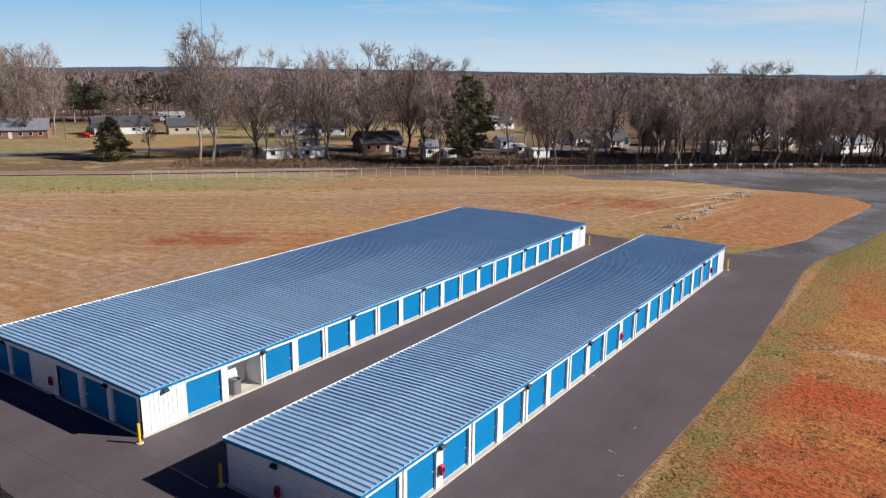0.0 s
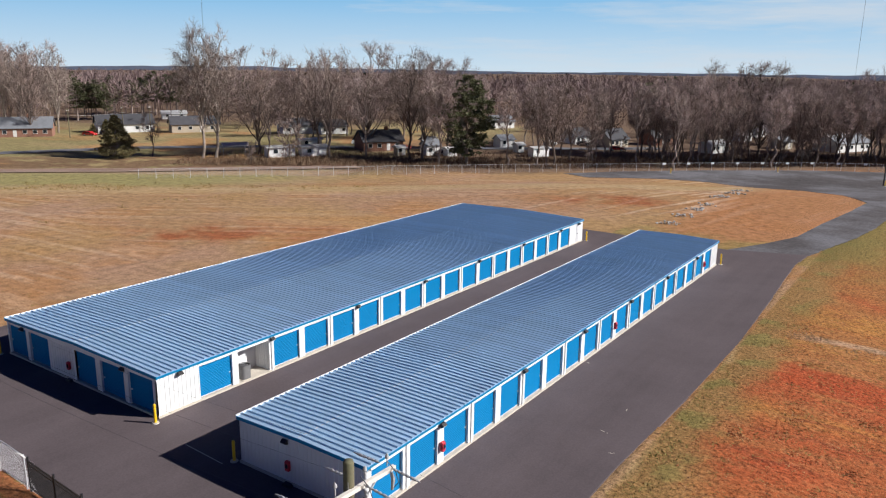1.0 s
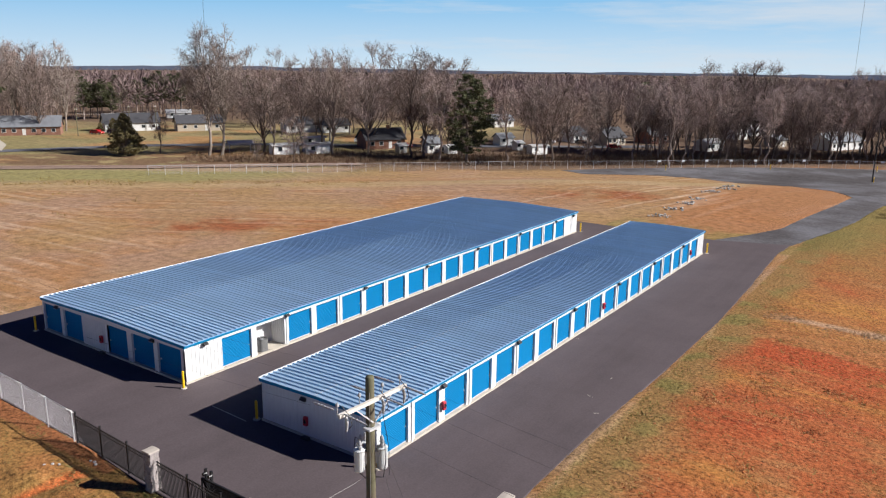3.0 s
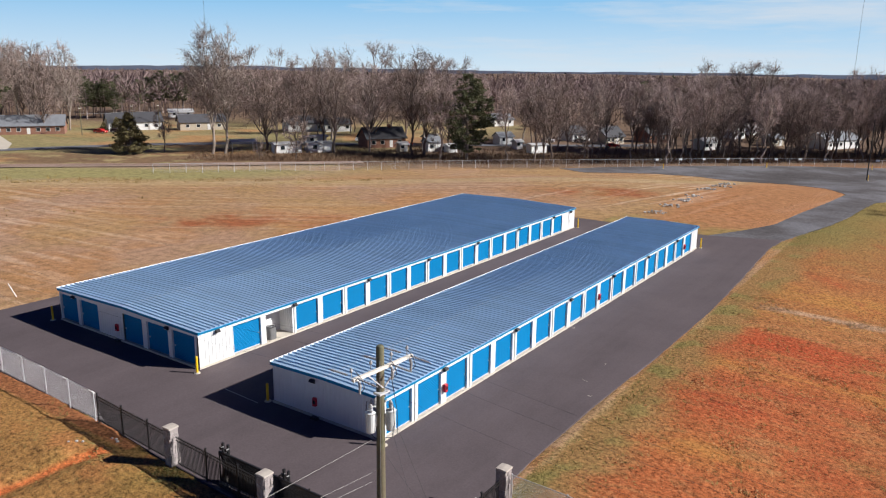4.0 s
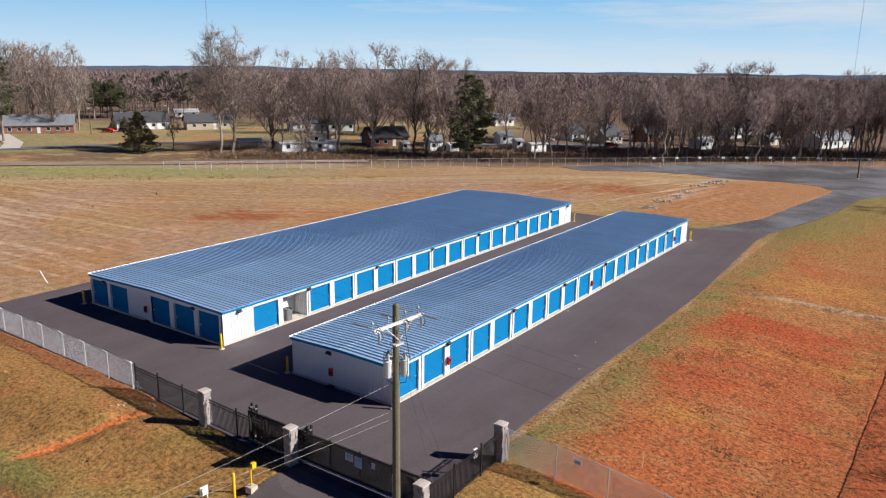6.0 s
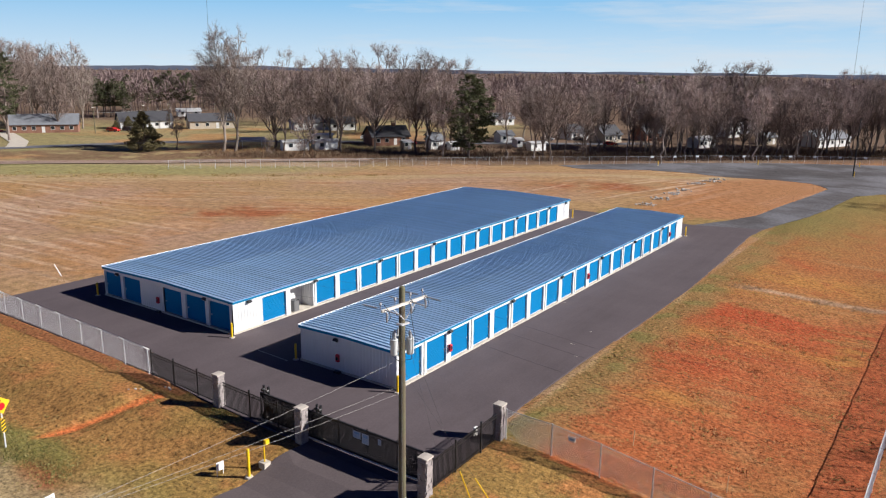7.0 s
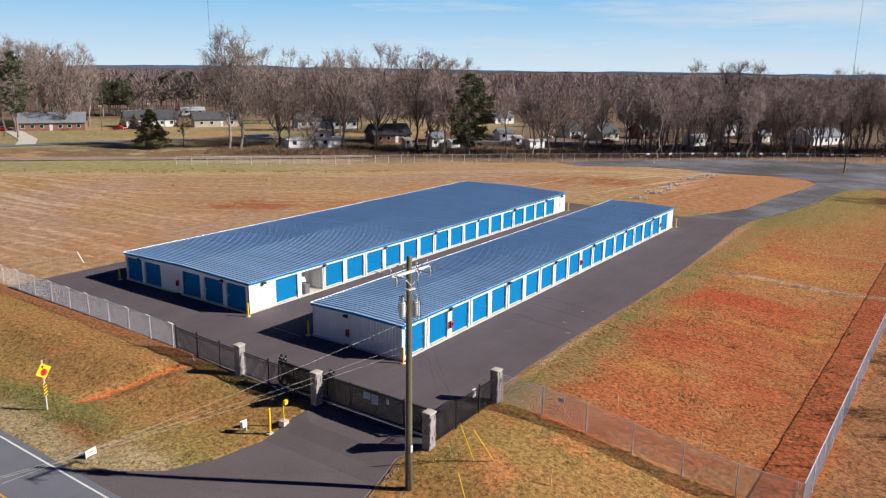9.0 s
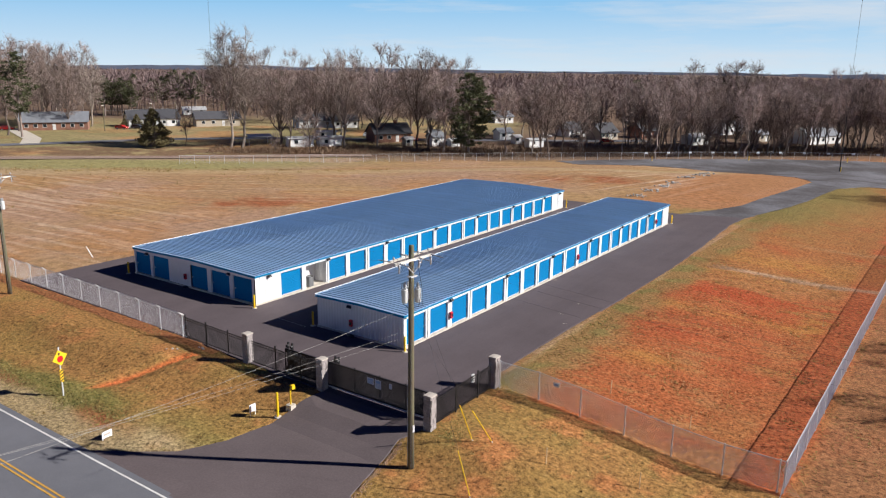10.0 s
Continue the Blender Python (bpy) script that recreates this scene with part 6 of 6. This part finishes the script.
# ---- grass tufts ----
def tufts():
    rng = random.Random(3)
    b = Build()
    made = 0
    while made < 12000:
        if rng.random() < 0.7:
            x, y = rng.uniform(-46, 34), rng.uniform(-21, 46)
        else:
            x, y = rng.uniform(-110, 34), rng.uniform(-20, 120)
        if paved(x, y) or paved(x + 0.3, y) or paved(x - 0.3, y) or (-35.5 < x < 0.2 and -1 < y < 63):
            continue
        if wander(x, y, 4, 5.5) < rng.uniform(-0.5, 0.35):
            continue
        made += 1
        z = ground_z(x, y)
        h = rng.uniform(0.03, 0.09)
        for _ in range(3):
            q = (x + rng.gauss(0, 0.2), y + rng.gauss(0, 0.2), z + h)
            b.sliver((x + rng.gauss(0, 0.06), y + rng.gauss(0, 0.06), z - 0.04), q, rng.uniform(0.025, 0.06), Vector((rng.gauss(0, 1), rng.gauss(0, 1), 0)).normalized())
    tagged(part("grass_tufts", b, M["tuft"], kind="stuff"), "dry straw and green grass tufts on the clay", "grass")


tufts()


def weeds():
    """Green weeds by the sign, in the ditch and at the feet of the pillars."""
    rng = random.Random(14)
    b = Build()
    for cx, cy, sx, sy, n in ((-15.5, -17.8, 3.2, 0.7, 1500), (-11.5, -17.4, 1.5, 0.8, 700), (-24, -18.4, 5, 0.7, 1100), (-6.6, -9.3, 0.8, 0.5, 500), (10.1, -8.6, 0.7, 1.0, 420), (8.9, 1.5, 0.5, 2.5, 380), (9.3, 18, 0.5, 6, 500), (9.5, 76, 1.0, 6, 700)):
        for _ in range(2 * n):
            x, y = rng.gauss(cx, sx), rng.gauss(cy, sy)
            if paved(x, y) or y < -20.6:
                continue
            z = ground_z(x, y)
            h = rng.uniform(0.03, 0.12)
            b.sliver((x, y, z - 0.03), (x + rng.gauss(0, 0.12), y + rng.gauss(0, 0.12), z + h), rng.uniform(0.015, 0.04), Vector((rng.gauss(0, 1), rng.gauss(0, 1), 0)).normalized())
    tagged(part("weeds", b, M["weed"], kind="stuff"), "low green weeds in the ditch and along the edges", "weeds")


weeds()
stone_rng = random.Random(77)
for x, y, r in ((-12.6, -8.75, 0.08), (-12.3, -8.85, 0.09), (-12.9, -8.8, 0.06), (-14.2, -10.2, 0.09), (-14.5, -10.5, 0.07), (-13.9, -10.0, 0.07)):
    b = Build().tube([(0, 0, -0.05), (0, 0, r * 0.4), (r * 0.1, 0, r * 0.9), (0, 0, r * 1.1)], [r * 0.9, r * 1.2, r * 0.8, r * 0.2], 7)
    b.v = [(p[0] * stone_rng.uniform(0.8, 1.2), p[1] * stone_rng.uniform(0.8, 1.2), p[2]) for p in b.v]
    tagged(part("loose_stone", b, M["rock"], at=Matrix.Translation((x, y, ground_z(x, y)))), "pale loose stone lying on bare clay", "stone", "loose stones")


# ---- clods and gravel on the soil ----
def lump(b, rng, x, y, r, h):
    """A small uneven pyramid half sunk in the soil."""
    z = ground_z(x, y) - 0.02
    k, turn = len(b.v), rng.uniform(0, 6.28)
    for i in range(5):
        a, q = turn + i * 1.257, r * rng.uniform(0.7, 1.3)
        b.v.append((x + math.cos(a) * q, y + math.sin(a) * q, z))
    b.v.append((x + rng.gauss(0, 0.3) * r, y + rng.gauss(0, 0.3) * r, z + h))
    b.f += [(k + i, k + (i + 1) % 5, k + 5) for i in range(5)]


def clods():
    """Broken clay: scattered over the graded slope and thick along the rills that rain has cut."""
    rng = random.Random(41)
    b = Build()
    made = 0
    while made < 7500:
        x, y = rng.uniform(10.5, 33), rng.uniform(-1, 58)
        if wander(x, y, 5, 4.7) + 0.9 * wander(x, y, 14, 1.3) < rng.uniform(-0.5, 0.3) or rng.random() < smooth(36, 58, y) or 27.4 < x < 28.4:
            continue
        made += 1
        r = 0.03 + 0.05 * rng.random() ** 2
        lump(b, rng, x, y, r, r * rng.uniform(0.5, 1.1))
    for x0, y0, x1, y1, n in ((11.5, 19.9, 16.7, 19.4, 320), (16.7, 19.4, 24.0, 24.0, 260), (12.5, 14.5, 17.5, 11.5, 260), (13.0, 17.0, 18.5, 15.0, 260), (14.0, 25.0, 23.0, 30.0, 200), (18.0, 8.0, 25.0, 12.5, 240), (16.5, 3.5, 23.5, 6.5, 220)):
        for _ in range(n):
            k = rng.random()
            bow = 0.9 * wander(k * 6, n, 1.3, x0)
            x, y = x0 + (x1 - x0) * k + rng.gauss(0, 0.35), y0 + (y1 - y0) * k + bow + rng.gauss(0, 0.3)
            r = rng.uniform(0.03, 0.08)
            lump(b, rng, x, y, r, r * rng.uniform(0.5, 1.1))
    tagged(part("clay_clods", b, M["clod"], kind="stuff"), "broken red clay clods on the graded slope", "clods")


def washed_gravel():
    """Pale stones washed into a band over the slope, and loose gravel along the driveway's edge."""
    rng = random.Random(52)
    b = Build()
    for _ in range(1200):
        x = 11.2 + 14.5 * rng.random()
        y = 40.5 + 0.27 * (x - 11.2) + 0.5 * wander(x, 2, 3, 5.1) + rng.gauss(0, 0.65)
        if wander(x, y, 2, 3.3) < rng.uniform(-0.6, 0.2):
            continue
        r = rng.uniform(0.04, 0.10)
        lump(b, rng, x, y, r, r * rng.uniform(0.6, 1.1))
    for (x0, y0), (x1, y1), n in (((8.05, -10.8), (8.45, -13.5), 260), ((8.45, -13.5), (8.95, -16), 300), ((8.95, -16), (10.45, -18.5), 360), ((10.45, -18.5), (15.0, -21.1), 300)):
        for _ in range(n):
            k = rng.random()
            r = rng.uniform(0.025, 0.06)
            lump(b, rng, x0 + (x1 - x0) * k + abs(rng.gauss(0, 0.18)) + 0.08, y0 + (y1 - y0) * k + rng.gauss(0, 0.1), r, r * rng.uniform(0.8, 1.4))
    tagged(part("washed_gravel", b, M["washed"], kind="stuff"), "pale washed stones on the clay and along the driveway edge", "gravel")


clods()
washed_gravel()


def dry_weeds():
    """Dead weeds left standing in clumps along the unmown far edge of the field, and a few in the field."""
    rng = random.Random(66)
    b = Build()
    for _ in range(420):
        if rng.random() < 0.8:
            s, n = rng.uniform(-95, 30), rng.gauss(113, 3.5)
        else:
            s, n = rng.uniform(-60, 40), rng.uniform(60, 112)
        cx, cy = 0.735 * s - 0.678 * n, 0.678 * s + 0.735 * n
        if cx > -72 or wander(cx, cy, 9, 2.9) < rng.uniform(-0.4, 0.3):
            continue
        z = ground_z(cx, cy)
        size = rng.uniform(0.3, 1.1)
        for _ in range(14):
            x, y = cx + rng.gauss(0, size), cy + rng.gauss(0, size)
            h = rng.uniform(0.1, 0.45)
            b.sliver((x, y, z - 0.05), (x + rng.gauss(0, 0.2), y + rng.gauss(0, 0.2), z + h), rng.uniform(0.03, 0.09), Vector((rng.gauss(0, 1), rng.gauss(0, 1), 0)).normalized())
    tagged(part("dry_weeds", b, M["tuft"], kind="stuff"), "dead tan weeds standing along the edge of the field", "weeds")


dry_weeds()
